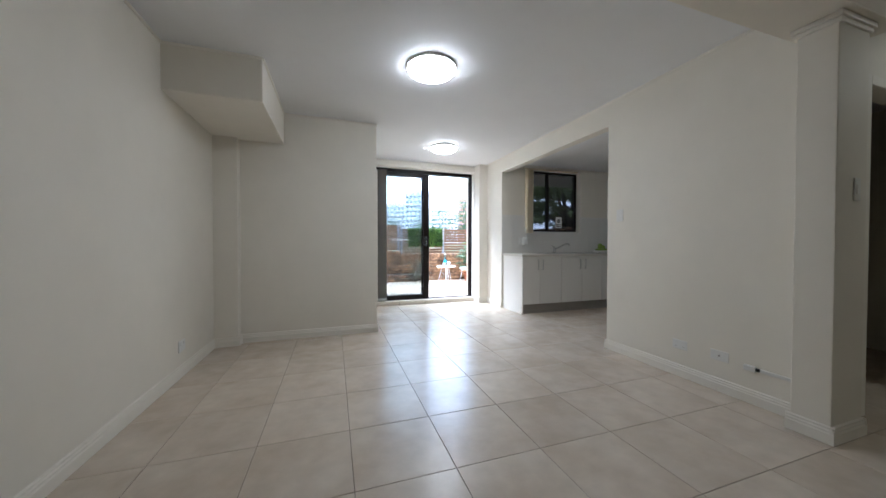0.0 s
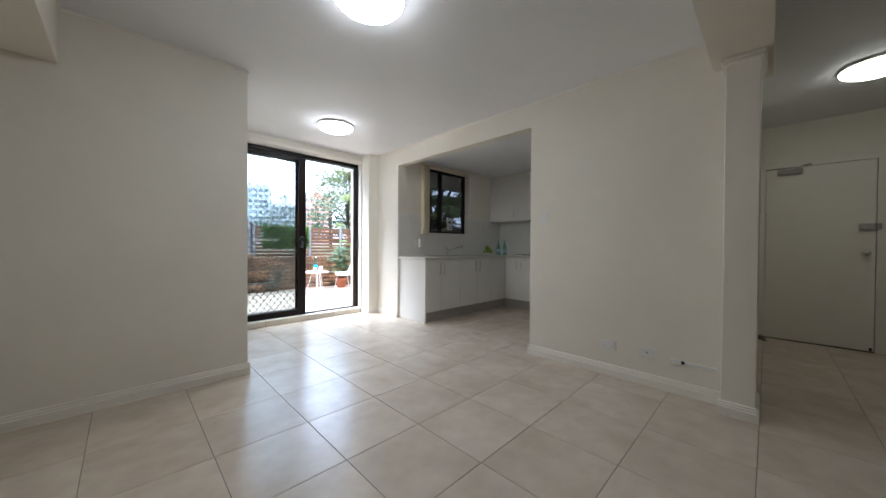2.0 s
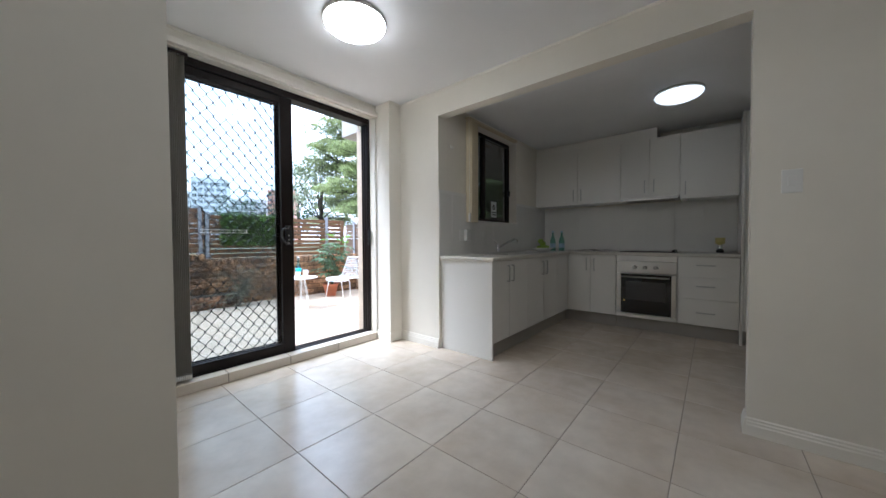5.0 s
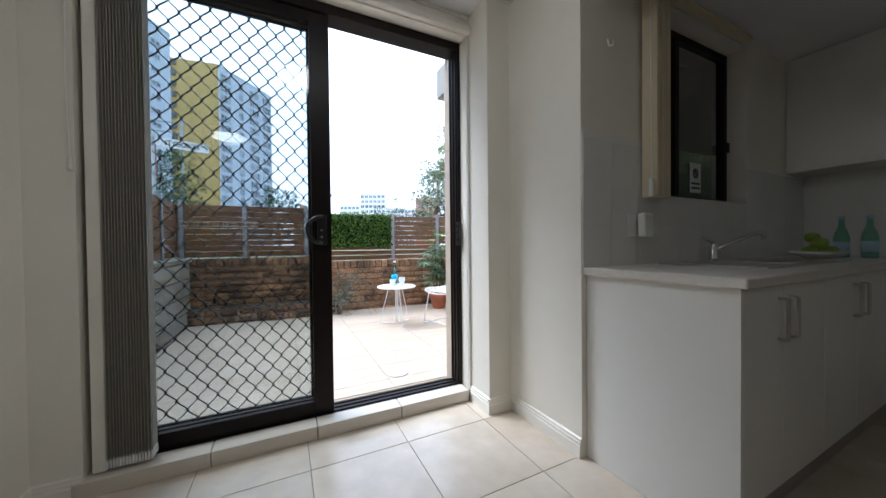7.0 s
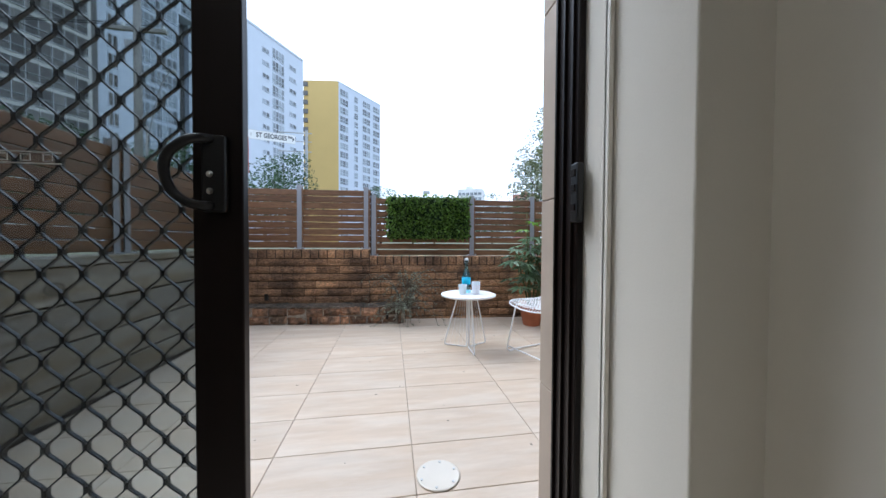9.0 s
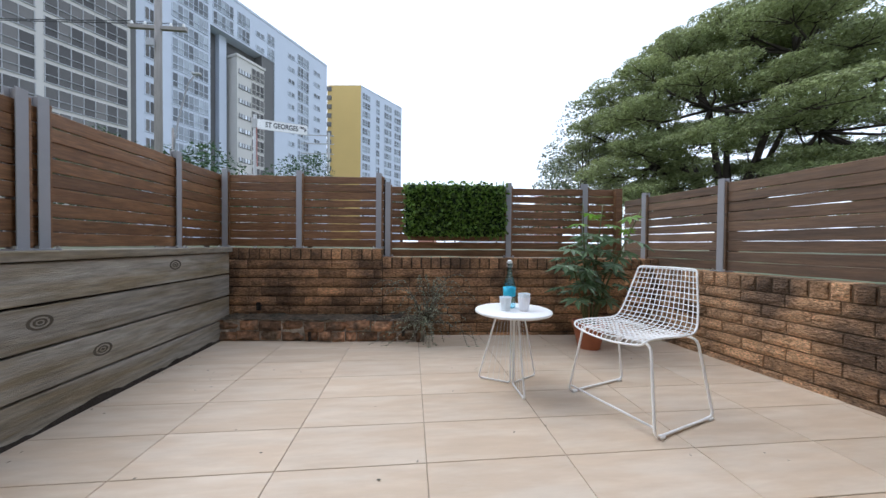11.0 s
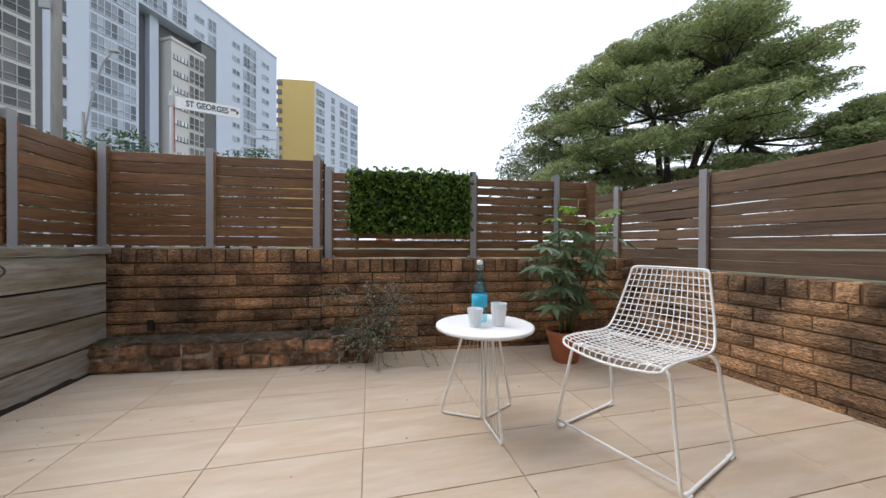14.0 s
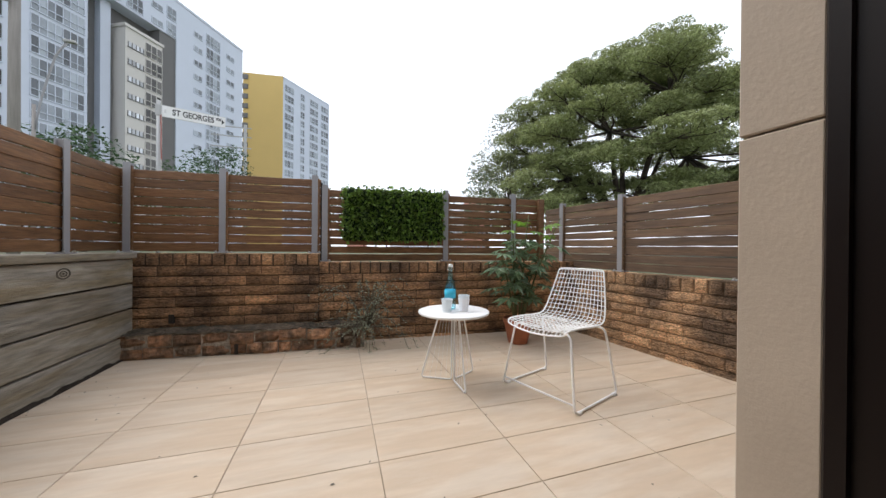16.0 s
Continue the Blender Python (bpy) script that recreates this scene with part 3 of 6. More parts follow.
def bar_handle(parent, x, y, z, length, axis, face):
    """A square steel bar handle on two feet; axis z (upright) or y (level); face: the way it looks, -x or -y."""
    hx, hy = (-0.026, 0.0) if face == "x" else (0.0, -0.026)
    a, c = (0, 0, length / 2), (0, 0, -length / 2)
    if axis == "y":
        a, c = (0, length / 2, 0), (0, -length / 2, 0)
    pts = [(x + a[0], y + a[1], z + a[2]), (x + a[0] + hx, y + a[1] + hy, z + a[2]), (x + c[0] + hx, y + c[1] + hy, z + c[2]), (x + c[0], y + c[1], z + c[2])]
    return part("handle", tube(bmesh.new(), rounded(pts, 0.006, 3), 0.0055, 8), M_STEEL, parent, "brushed steel bar handle", True)


def cupboard(name, label, x0, x1, y0, y1, z0, z1, face, fronts, group="kitchen cabinets", kick=True):
    """A cabinet unit. fronts: rows of (a0, a1, z0, z1, handle) along the front; handle: None, (place, z, axis)."""
    unit = tagged(new(name), label, "cabinet", group)
    if face == "x":
        part("body", bbox(x0 + 0.02, x1, y0 + 0.001, y1 - 0.001, z0, z1, 0.002, 1), M_CAB, unit)
    else:
        part("body", bbox(x0 + 0.001, x1 - 0.001, y0 + 0.02, y1, z0, z1, 0.002, 1), M_CAB, unit)
    for kind, a0, a1, b0, b1, h in fronts:
        if face == "x":
            f = part(kind, bbox(x0, x0 + 0.018, a0 + 0.0015, a1 - 0.0015, b0 + 0.0015, b1 - 0.0015, 0.0015, 1), M_CAB, unit)
        else:
            f = part(kind, bbox(a0 + 0.0015, a1 - 0.0015, y0, y0 + 0.018, b0 + 0.0015, b1 - 0.0015, 0.0015, 1), M_CAB, unit)
        if h:
            p, z, ax = h
            bar_handle(f, x0 if face == "x" else p, p if face == "x" else y0, z, 0.145, ax, face)
    if kick and z0 > 0.1 and z0 < 0.3:
        if face == "x":
            part("kickboard", boxes((x0 + 0.05, x0 + 0.066, y0, y1, 0.001, z0)), M_KICK, unit, "grey kickboard")
        else:
            part("kickboard", boxes((x0, x1, y0 + 0.05, y0 + 0.066, 0.001, z0)), M_KICK, unit, "grey kickboard")
    return unit


ctop = CT - 0.036
sink_unit = cupboard("base_cabinet", "white two-door sink cabinet with steel bar handles under the window", 2.561, 3.25, FY, 4.452, KZ, ctop, "y",
         [("door", 2.561, 2.853, KZ, ctop - 0.004, (2.812, 0.752, "z")), ("door", 2.853, 3.25, KZ, ctop - 0.004, (2.895, 0.752, "z"))])
part("end_panel", bbox(2.54, 2.56, FY - 0.001, 4.452, 0.001, ctop, 0.001, 1), M_CAB, sink_unit, "white laminate end panel")
cupboard("base_cabinet", "white two-door base cabinet with steel bar handles in the corner", 3.25, 4.452, FY, 4.452, KZ, ctop, "y",
         [("door", 3.25, 3.655, KZ, ctop - 0.004, (3.603, 0.752, "z")), ("door", 3.655, 4.06, KZ, ctop - 0.004, (3.707, 0.752, "z")), ("filler_panel", 4.06, 4.452, KZ, ctop - 0.004, None)])
cupboard("base_cabinet", "white two-door base cabinet beside the oven", FX, EAST - 0.003, 3.30, 3.871, KZ, ctop, "x",
         [("door", 3.59, 3.871, KZ, ctop - 0.004, (3.635, 0.752, "z")), ("door", 3.30, 3.59, KZ, ctop - 0.004, (3.545, 0.752, "z"))])
cupboard("drawer_cabinet", "white three-drawer cabinet with steel bar handles", FX, EAST - 0.003, 2.19, 2.69, KZ, ctop, "x",
         [("drawer", 2.19, 2.69, 0.655, ctop - 0.004, (2.455, 0.786, "y")), ("drawer", 2.19, 2.69, 0.425, 0.655, (2.455, 0.565, "y")), ("drawer", 2.19, 2.69, KZ, 0.425, (2.455, 0.285, "y"))])
cupboard("oven_cabinet", "white cabinet housing the built-in oven", FX + 0.02, EAST - 0.003, 2.691, 3.299, KZ, ctop, "x", [])
pantry = cupboard("pantry_cabinet", "tall white pantry cabinet beside the drawers", FX, EAST - 0.003, 1.61, 2.165, KZ, 2.31, "x",
                  [("door", 1.61, 2.165, KZ, 1.33, (2.11, 1.02, "z")), ("door", 1.61, 2.165, 1.33, 2.31, (2.11, 1.48, "z"))])
part("side_panel", boxes((FX - 0.01, EAST - 0.003, 2.167, 2.188, 0.001, 2.31)), M_CAB, pantry, "white side panel")

corner = tagged(new("corner_filler"), "grey kickboard return in the cabinet corner", "filler", "", "structure")
part("kickboard", boxes((4.452, 4.521, FY + 0.05, FY + 0.066, 0.001, KZ), (4.505, 4.521, 3.871, FY + 0.05, 0.001, KZ)), M_KICK, corner)

# worktop in an L
bm = bmesh.new()
outline = [(2.518, 4.454), (2.518, FY - 0.025), (FX - 0.025, FY - 0.025), (FX - 0.025, 2.19), (EAST - 0.001, 2.19), (EAST - 0.001, 4.454)]
lo = [bm.verts.new((x, y, ctop + 0.001)) for x, y in outline]
hi = [bm.verts.new((x, y, CT)) for x, y in outline]
bm.faces.new(lo[::-1]), bm.faces.new(hi)
for i in range(6):
    bm.faces.new((lo[i], lo[(i + 1) % 6], hi[(i + 1) % 6], hi[i]))
worktop = tagged(new("worktop", as_mesh("worktop", bevelled(bm, 0.007, 3), M_TOP)), "cream speckled laminate worktop in an L shape", "worktop")

# splashback tiles
back = setting("splashback", boxes((2.512, WX0, 4.449, 4.4545, CT, 1.56), (WX1, EAST - 0.007, 4.449, 4.4545, CT, 1.56), (WX0, WX1, 4.449, 4.4545, CT, WZ0), (EAST - 0.006, EAST - 0.0005, 2.19, 4.449, CT, 1.53)), M_JOINT, "white tiled splashback behind the worktop", "splashback")
for r in range(3):
    z0, z1 = CT + r * 0.205 + 0.0006, CT + (r + 1) * 0.205 - 0.0006
    for k in range(13):
        x0, x1 = 2.515 + k * 0.2, 2.515 + (k + 1) * 0.2 - 0.0012
        x1 = min(x1, EAST - 0.012)
        if x1 - x0 < 0.03:
            continue
        spans = [(x0, x1, z1)]
        if z1 > WZ0:
            spans = [(a, c, z1) for a, c in ((x0, min(x1, WX0)), (max(x0, WX1), x1)) if c - a > 0.01]
            a, c = max(x0, WX0), min(x1, WX1)
            if c - a > 0.01 and WZ0 - z0 > 0.01:
                spans.append((a, c, WZ0))
        for a, c, zt in spans:
            part("tile", bevelled(boxes((a, c, 4.4468, 4.4492, z0, zt)), 0.001), M_SPLASH, back)
    for k in range(8):
        y0 = 2.195 + k * 0.29
        y1 = min(y0 + 0.2888, 4.442)
        if y1 - y0 > 0.02:
            part("tile", bevelled(boxes((EAST - 0.009, EAST - 0.0065, y0, y1, z0, z1)), 0.001), M_SPLASH, back)

# wall cupboards
UX = 4.755
cupboard("wall_cabinet", "white two-door wall cabinet with steel bar handles", UX, EAST - 0.003, 3.315, 4.452, 1.548, 2.285, "x",
         [("door", 3.848, 4.452, 1.548, 2.285, (3.898, 1.675, "z")), ("door", 3.315, 3.848, 1.548, 2.285, (3.798, 1.675, "z"))], kick=False)
cupboard("wall_cabinet", "white two-door wall cabinet over the range hood", UX, EAST - 0.003, 2.70, 3.315, 1.57, 2.285, "x",
         [("door", 3.005, 3.315, 1.57, 2.285, (3.05, 1.71, "z")), ("door", 2.70, 3.005, 1.57, 2.285, (2.955, 1.71, "z"))], kick=False)
cupboard("wall_cabinet", "white single-door wall cabinet beside the pantry", UX, EAST - 0.003, 2.19, 2.70, 1.53, 2.285, "x",
         [("door", 2.19, 2.70, 1.53, 2.285, (2.65, 1.65, "z"))], kick=False)
setting("cabinet_bulkhead", boxes((UX + 0.02, EAST - 0.003, 2.93, 4.452, 2.287, 2.412)), M_CAB, "white filler box over the wall cabinets", "filler")
hood = tagged(new("range_hood"), "slim stainless steel slide-out range hood", "range hood")
part("body", bbox(UX - 0.03, EAST - 0.05, 2.72, 3.30, 1.542, 1.568, 0.004), M_STEEL, hood)
part("front_lip", bbox(UX - 0.045, UX - 0.031, 2.715, 3.305, 1.538, 1.568, 0.003), M_STEEL, hood)
part("filter", boxes((UX + 0.02, EAST - 0.08, 2.76, 3.26, 1.539, 1.5415)), M_KICK, hood, "grey grease filter")

# oven
oven = tagged(new("oven"), "built-in stainless steel oven with a black glass door", "oven")
part("fascia", bbox(FX - 0.014, FX + 0.02, 2.70, 3.29, 0.672, 0.808, 0.003), M_STEEL, oven, "steel control fascia")
odoor = part("door", bbox(FX - 0.02, FX + 0.02, 2.70, 3.29, 0.195, 0.664, 0.004), M_STEEL, oven, "steel door frame")
part("door_glass", bbox(FX - 0.0235, FX - 0.0195, 2.745, 3.240, 0.202, 0.658, 0.001, 1), M_OVEN, odoor, "black glass")
part("inner_window", bbox(FX - 0.0245, FX - 0.0234, 2.80, 3.19, 0.36, 0.575, 0.0003, 1), material("smoked grey oven window", (0.05, 0.047, 0.047), 0.15), odoor, "dark viewing window")
bm = tube(bmesh.new(), [(FX - 0.055, 2.76, 0.628), (FX - 0.055, 3.23, 0.628)], 0.009, 12)
ohandle = part("door_handle", bm, M_STEEL, odoor, "round steel bar handle", True)
for y in (2.79, 3.20):
    part("handle_foot", tube(bmesh.new(), [(FX - 0.022, y, 0.628), (FX - 0.055, y, 0.628)], 0.006, 8), M_STEEL, ohandle)
for y in (2.89, 2.995, 3.10):
    kb = part("knob", lathe([(0.022, 0.0), (0.022, 0.006), (0.017, 0.008), (0.016, 0.022), (0.0, 0.023)], 20), M_STEEL, oven, "steel knob", True)
    kb.matrix_basis = pose(FX - 0.014, y, 0.738, 0, -90, 0)
part("trim_strip", bbox(FX - 0.01, FX + 0.02, 2.70, 3.29, 0.812, ctop - 0.005, 0.002), M_CAB, oven, "white trim strip")
part("lower_strip", bbox(FX - 0.006, FX + 0.02, 2.70, 3.29, KZ + 0.002, 0.190, 0.002), M_CAB, oven, "white lower strip")
part("badge", bbox(FX - 0.0248, FX - 0.0234, 3.195, 3.215, 0.335, 0.355, 0.0003, 1), material("yellow label", (0.75, 0.45, 0.08), 0.5), odoor, "small yellow label")
cook = tagged(new("cooktop"), "black glass cooktop with knobs set in the worktop", "cooktop")
part("glass", bbox(4.56, 5.02, 2.70, 3.28, CT + 0.0005, CT + 0.008, 0.002), M_OVEN, cook)
for k, x in enumerate((4.62, 4.70, 4.78, 4.86)):
    part("knob", lathe([(0.018, 0.0), (0.016, 0.02), (0.0, 0.021)], 16), M_BLACK, cook).matrix_basis = pose(x, 2.745, CT + 0.008)
for x, y, r in ((4.68, 3.14, 0.085), (4.90, 3.14, 0.07), (4.68, 2.92, 0.07), (4.90, 2.92, 0.085)):
    part("ring_mark", lathe([(r, 0.0), (r, 0.0006), (r - 0.004, 0.0006), (r - 0.004, 0.0)], 32), M_KICK, cook).matrix_basis = pose(x, y, CT + 0.0081)

# sink and tap
sink = tagged(new("kitchen_sink"), "stainless steel inset sink with drainer", "sink")
bm = bmesh.new()
for x0, x1, y0, y1 in ((3.0, 4.02, 3.965, 3.995), (3.0, 4.02, 4.355, 4.385), (3.0, 3.03, 3.995, 4.355), (3.99, 4.02, 3.995, 4.355), (3.46, 3.50, 3.995, 4.355)):
    box(bm, x0, x1, y0, y1, CT + 0.0005, CT + 0.009)
part("rim", bm, M_STEEL, sink)
# no hollow here: a grey sheet carries the bowl's shade as colour
part("bowl", boxes((3.03, 3.46, 3.995, 4.355, CT - 0.0, CT + 0.0015)), M_KICK, sink, "flat grey sheet for the shaded bowl")
drainer = part("drainer", boxes((3.50, 3.99, 3.995, 4.355, CT + 0.0005, CT + 0.004)), M_STEEL, sink)
for k in range(9):
    part("groove", bbox(3.52, 3.97, 4.03 + k * 0.037, 4.042 + k * 0.037, CT + 0.004, CT + 0.0075, 0.001, 1), M_STEEL, drainer)
tap = thing("mixer_tap", pose(3.50, 4.37, CT + 0.009), "chrome kitchen mixer tap behind the sink", "tap")
part("base", lathe([(0.026, 0), (0.026, 0.01), (0.021, 0.014), (0.021, 0.085), (0.017, 0.095), (0.0, 0.097)], 24), M_CHROME, tap, "", True)
part("spout", tube(bmesh.new(), rounded([(0.0, 0.0, 0.05), (0.06, -0.06, 0.10), (0.155, -0.14, 0.155), (0.175, -0.155, 0.15), (0.18, -0.16, 0.12)], 0.04, 5), 0.011, 12), M_CHROME, tap, "", True)
part("lever", tube(bmesh.new(), [(0.0, 0.0, 0.095), (-0.015, 0.005, 0.105), (-0.07, 0.02, 0.135)], [0.009, 0.008, 0.005], 10), M_CHROME, tap, "", True)

# fruit bowl, bottles, magazine, small lamp-like ornament
M_GREEN = material("green apple skin", (0.24, 0.36, 0.045), 0.35, vary=0.2, scale=14)
M_BOTTLE = glass("pale green bottle glass", (0.55, 0.82, 0.74), gloss=0.1)
M_LABEL = material("pale blue label", (0.45, 0.62, 0.74), 0.6)
bowl = thing("fruit_bowl", pose(4.33, 4.17, CT), "low white plate holding green fruit", "bowl")
part("dish", lathe([(0.0, 0.004), (0.05, 0.004), (0.05, 0.0), (0.06, 0.0), (0.12, 0.03), (0.14, 0.045), (0.136, 0.047), (0.055, 0.012), (0.0, 0.011)], 32), M_PLATE, bowl, "", True)
rnd = random.Random(3)
for x, y, z in ((-0.055, 0.02, 0.046), (0.03, 0.05, 0.046), (0.03, -0.045, 0.046), (-0.045, -0.05, 0.046), (0.085, 0.0, 0.052), (0.0, 0.0, 0.096), (0.055, 0.015, 0.104), (-0.04, -0.02, 0.10), (0.01, 0.03, 0.135)):
    fruit = thing("green_apple", pose(4.33 + x, 4.17 + y, CT + z), "shiny green fruit on the plate", "fruit", "green fruit on the plate")
    part("flesh", lathe([(0.0, -0.026), (0.014, -0.032), (0.03, -0.022), (0.038, 0.0), (0.034, 0.02), (0.018, 0.031), (0.006, 0.028), (0.0, 0.024)], 18), M_GREEN, fruit, "", True)
    part("stalk", tube(bmesh.new(), [(0, 0, 0.024), (0.003, 0, 0.038)], 0.0015, 5), M_STEM, fruit)
for x, y in ((4.62, 4.14), (4.66, 4.03)):
    b = thing("water_bottle", pose(x, y, CT), "green glass water bottle with a blue label on the worktop", "bottle", "green water bottles")
    part("glass", lathe([(0.0, 0.0), (0.034, 0.0), (0.037, 0.006), (0.037, 0.13), (0.03, 0.165), (0.014, 0.21), (0.013, 0.255), (0.0, 0.256)], 24), M_BOTTLE, b, "", True)
    part("label", lathe([(0.0376, 0.04), (0.0376, 0.105)], 24), M_LABEL, b, "pale blue paper label", True)
    part("cap", lathe([(0.0, 0.254), (0.0155, 0.254), (0.0155, 0.276), (0.0, 0.277)], 16), M_LABEL, b, "blue cap")
mag = thing("magazine", pose(4.72, 3.58, CT), "open magazine lying on the worktop", "magazine")
for s, tint in ((-1, (0.55, 0.52, 0.5)), (1, (0.2, 0.17, 0.16))):
    bm = bmesh.new()
    rows = [[bm.verts.new((u, s * k * 0.026, 0.004 + 0.022 * math.sin(min(1, k / 5) * math.pi * 0.8))) for k in range(9)] for u in (-0.13, 0.13)]
    for k in range(8):
        bm.faces.new((rows[0][k], rows[0][k + 1], rows[1][k + 1], rows[1][k]))
    pg = part("page", bm, material("printed page", tint, 0.4, vary=0.5, scale=14), mag)
    md = pg.modifiers.new("thick", "SOLIDIFY")
    md.thickness = 0.004
orn = thing("candle_holder", pose(4.86, 2.34, CT), "small clear and yellow glass ornament on the worktop", "ornament")
part("base", lathe([(0.0, 0.0), (0.035, 0.0), (0.035, 0.03), (0.02, 0.035), (0.0, 0.035)], 20), M_BLACK, orn, "", True)
part("stem", lathe([(0.025, 0.035), (0.028, 0.06), (0.02, 0.075), (0.022, 0.09), (0.0, 0.092)], 20), M_CHROME, orn, "", True)
part("cup", lathe([(0.02, 0.09), (0.042, 0.10), (0.045, 0.165), (0.041, 0.165), (0.038, 0.105), (0.0, 0.10)], 24), material("yellow frosted glass", (0.60, 0.52, 0.2), 0.3), orn, "yellow glass cup", True)

# kitchen window with its blind stack
win = tagged(new("window_1"), "dark brown aluminium kitchen window, shut", "window", "", "structure")
fr = part("window_frame", bevelled(boxes((WX0, WX1, 4.565, 4.615, WZ0, WZ0 + 0.04), (WX0, WX1, 4.565, 4.615, WZ1 - 0.04, WZ1), (WX0, WX0 + 0.04, 4.565, 4.615, WZ0 + 0.04, WZ1 - 0.04), (WX1 - 0.045, WX1, 4.565, 4.615, WZ0 + 0.04, WZ1 - 0.04), (3.47, 3.52, 4.56, 4.61, WZ0 + 0.04, WZ1 - 0.04)), 0.003), M_BROWN, win)
for a, c in ((WX0 + 0.04, 3.47), (3.52, WX1 - 0.045)):
    p = part("pane", sheet(a - 0.003, c + 0.003, 4.589, WZ0 + 0.037, WZ1 - 0.037), M_GLASS_K, win)
part("latch", bbox(WX1 - 0.05, WX1 - 0.02, 4.54, 4.566, 1.66, 1.73, 0.004), M_BLACK, fr, "black latch")
sticker = part("sticker", boxes((3.69, 3.82, 4.583, 4.586, 1.36, 1.56)), M_SIGN, win, "white notice with a round symbol")
part("round_symbol", lathe([(0.034, 0.0), (0.034, 0.0012), (0.024, 0.0012), (0.024, 0.0)], 28), M_BLACK, sticker).matrix_basis = pose(3.755, 4.583, 1.49, 90, 0, 0)
part("symbol_bar", boxes((-0.028, 0.028, -0.004, 0.004, 0, 0.0012)), M_BLACK, sticker).matrix_basis = pose(3.755, 4.5828, 1.49, 90, 45, 0)
for k in range(2):
    part("text_bar", boxes((3.705, 3.805, 4.5815, 4.583, 1.385 + k * 0.03, 1.398 + k * 0.03)), M_BLACK, sticker)
setting("window_sill", boxes((WX0, WX1, 4.456, 4.565, WZ0 - 0.002, WZ0 + 0.004)), M_SPLASH, "tiled window ledge", "sill")
M_CREAM = material("cream blind fabric", (0.66, 0.57, 0.40), 0.8, vary=0.05, scale=20)
kb = thing("window_blind", pose(2.95, 4.43, 1.26), "cream vertical blind stacked beside the kitchen window", "blind")
for k in range(6):
    part("vane", bbox(-0.005 + k * 0.021, 0.005 + k * 0.021, -0.07, 0.01, 0.0, 1.075, 0.002, 1), M_CREAM, kb)
part("rail", bbox(-0.04, 1.05, -0.055, -0.005, 1.077, 1.10, 0.004), M_CREAM, kb, "cream rail")
part("cord", tube(bmesh.new(), [(-0.03, -0.05, 1.077), (-0.03, -0.055, 0.08)], 0.002, 6), M_PLATE, kb)
part("cord_weight", bbox(-0.04, -0.02, -0.065, -0.045, 0.0, 0.09, 0.004), M_PLATE, kb)


# ---------------- switches and sockets ----------------
def wall_plate(name, label, m, w, h, bits):
    """A plate on a wall, built looking to -y; bits: rows of (x, z, w, h, material)."""
    p = thing(name, m, label, "socket" if "socket" in name else "switch")
    part("plate", bbox(-w / 2, w / 2, -0.007, -0.0005, -h / 2, h / 2, 0.003), M_PLATE, p)
    # holes are raised grey blocks; the colour imitates their inner shade
    for x, z, a, b, mt in bits:
        part("rocker" if mt is M_PLATE else "hole", bbox(x - a / 2, x + a / 2, -0.0095, -0.006, z - b / 2, z + b / 2, 0.001, 1), mt, p)
    return p


west = lambda x, y, z: pose(x, y, z, 0, 0, -90)
wall_plate("light_switch", "cream rocker light switch beside the kitchen opening", west(2.508, 2.10, 1.35), 0.075, 0.118, [(0, 0, 0.03, 0.05, M_PLATE)])
wall_plate("power_socket", "white double power socket low on the wall", west(2.508, 1.507, 0.257), 0.116, 0.074, [(-0.03, 0.018, 0.014, 0.022, M_PLATE), (0.03, 0.018, 0.014, 0.022, M_PLATE), (-0.03, -0.015, 0.018, 0.004, M_KICK), (0.03, -0.015, 0.018, 0.004, M_KICK)])
wall_plate("aerial_socket", "white aerial socket low on the wall", west(2.508, 1.223, 0.259), 0.116, 0.074, [(0, 0, 0.014, 0.014, M_KICK)])
duct = thing("phone_socket", west(2.508, 1.035, 0.237), "small white phone socket with a cable duct", "socket")
part("box", bbox(-0.035, 0.03, -0.024, -0.0005, -0.018, 0.018, 0.003), M_PLATE, duct)
part("plug", bbox(0.03, 0.05, -0.018, -0.004, -0.010, 0.010, 0.002), M_BLACK, duct, "black plug")
part("duct", bbox(0.05, 0.228, -0.012, -0.0005, -0.012, 0.010, 0.002), M_PLATE, duct, "white cable duct")
wall_plate("light_switch", "cream light switch on the column", pose(2.555, 0.61, 1.37), 0.06, 0.125, [(0, 0, 0.026, 0.05, M_PLATE)])
wall_plate("power_socket", "white power socket low on the living room wall", pose(-1.32, 2.78, 0.245, 0, 0, 90), 0.116, 0.09, [(-0.03, 0.018, 0.014, 0.022, M_PLATE), (0.03, 0.018, 0.014, 0.022, M_PLATE)])
wall_plate("light_switch", "white switch plate beside the entry door", west(EAST, -0.42, 1.32), 0.075, 0.118, [(0, 0, 0.03, 0.05, M_PLATE)])
ks = wall_plate("power_socket", "white power socket with a plugged white device over the worktop", pose(2.86, 4.444, 1.115), 0.075, 0.118, [(0, 0.03, 0.014, 0.022, M_PLATE)])
part("plugged_device", bbox(0.03, 0.115, -0.05, -0.011, -0.06, 0.065, 0.014, 3), M_PLATE, ks, "white plug-in device")
hk = thing("wall_hook", pose(2.70, 4.4545, 2.0), "small white hook on the kitchen wall", "hook")
part("hook", tube(bmesh.new(), rounded([(0, -0.001, 0.035), (0, -0.006, 0.0), (0.0, -0.03, -0.012), (0.0, -0.032, 0.012)], 0.01, 3), 0.004, 6), M_PLATE, hk)

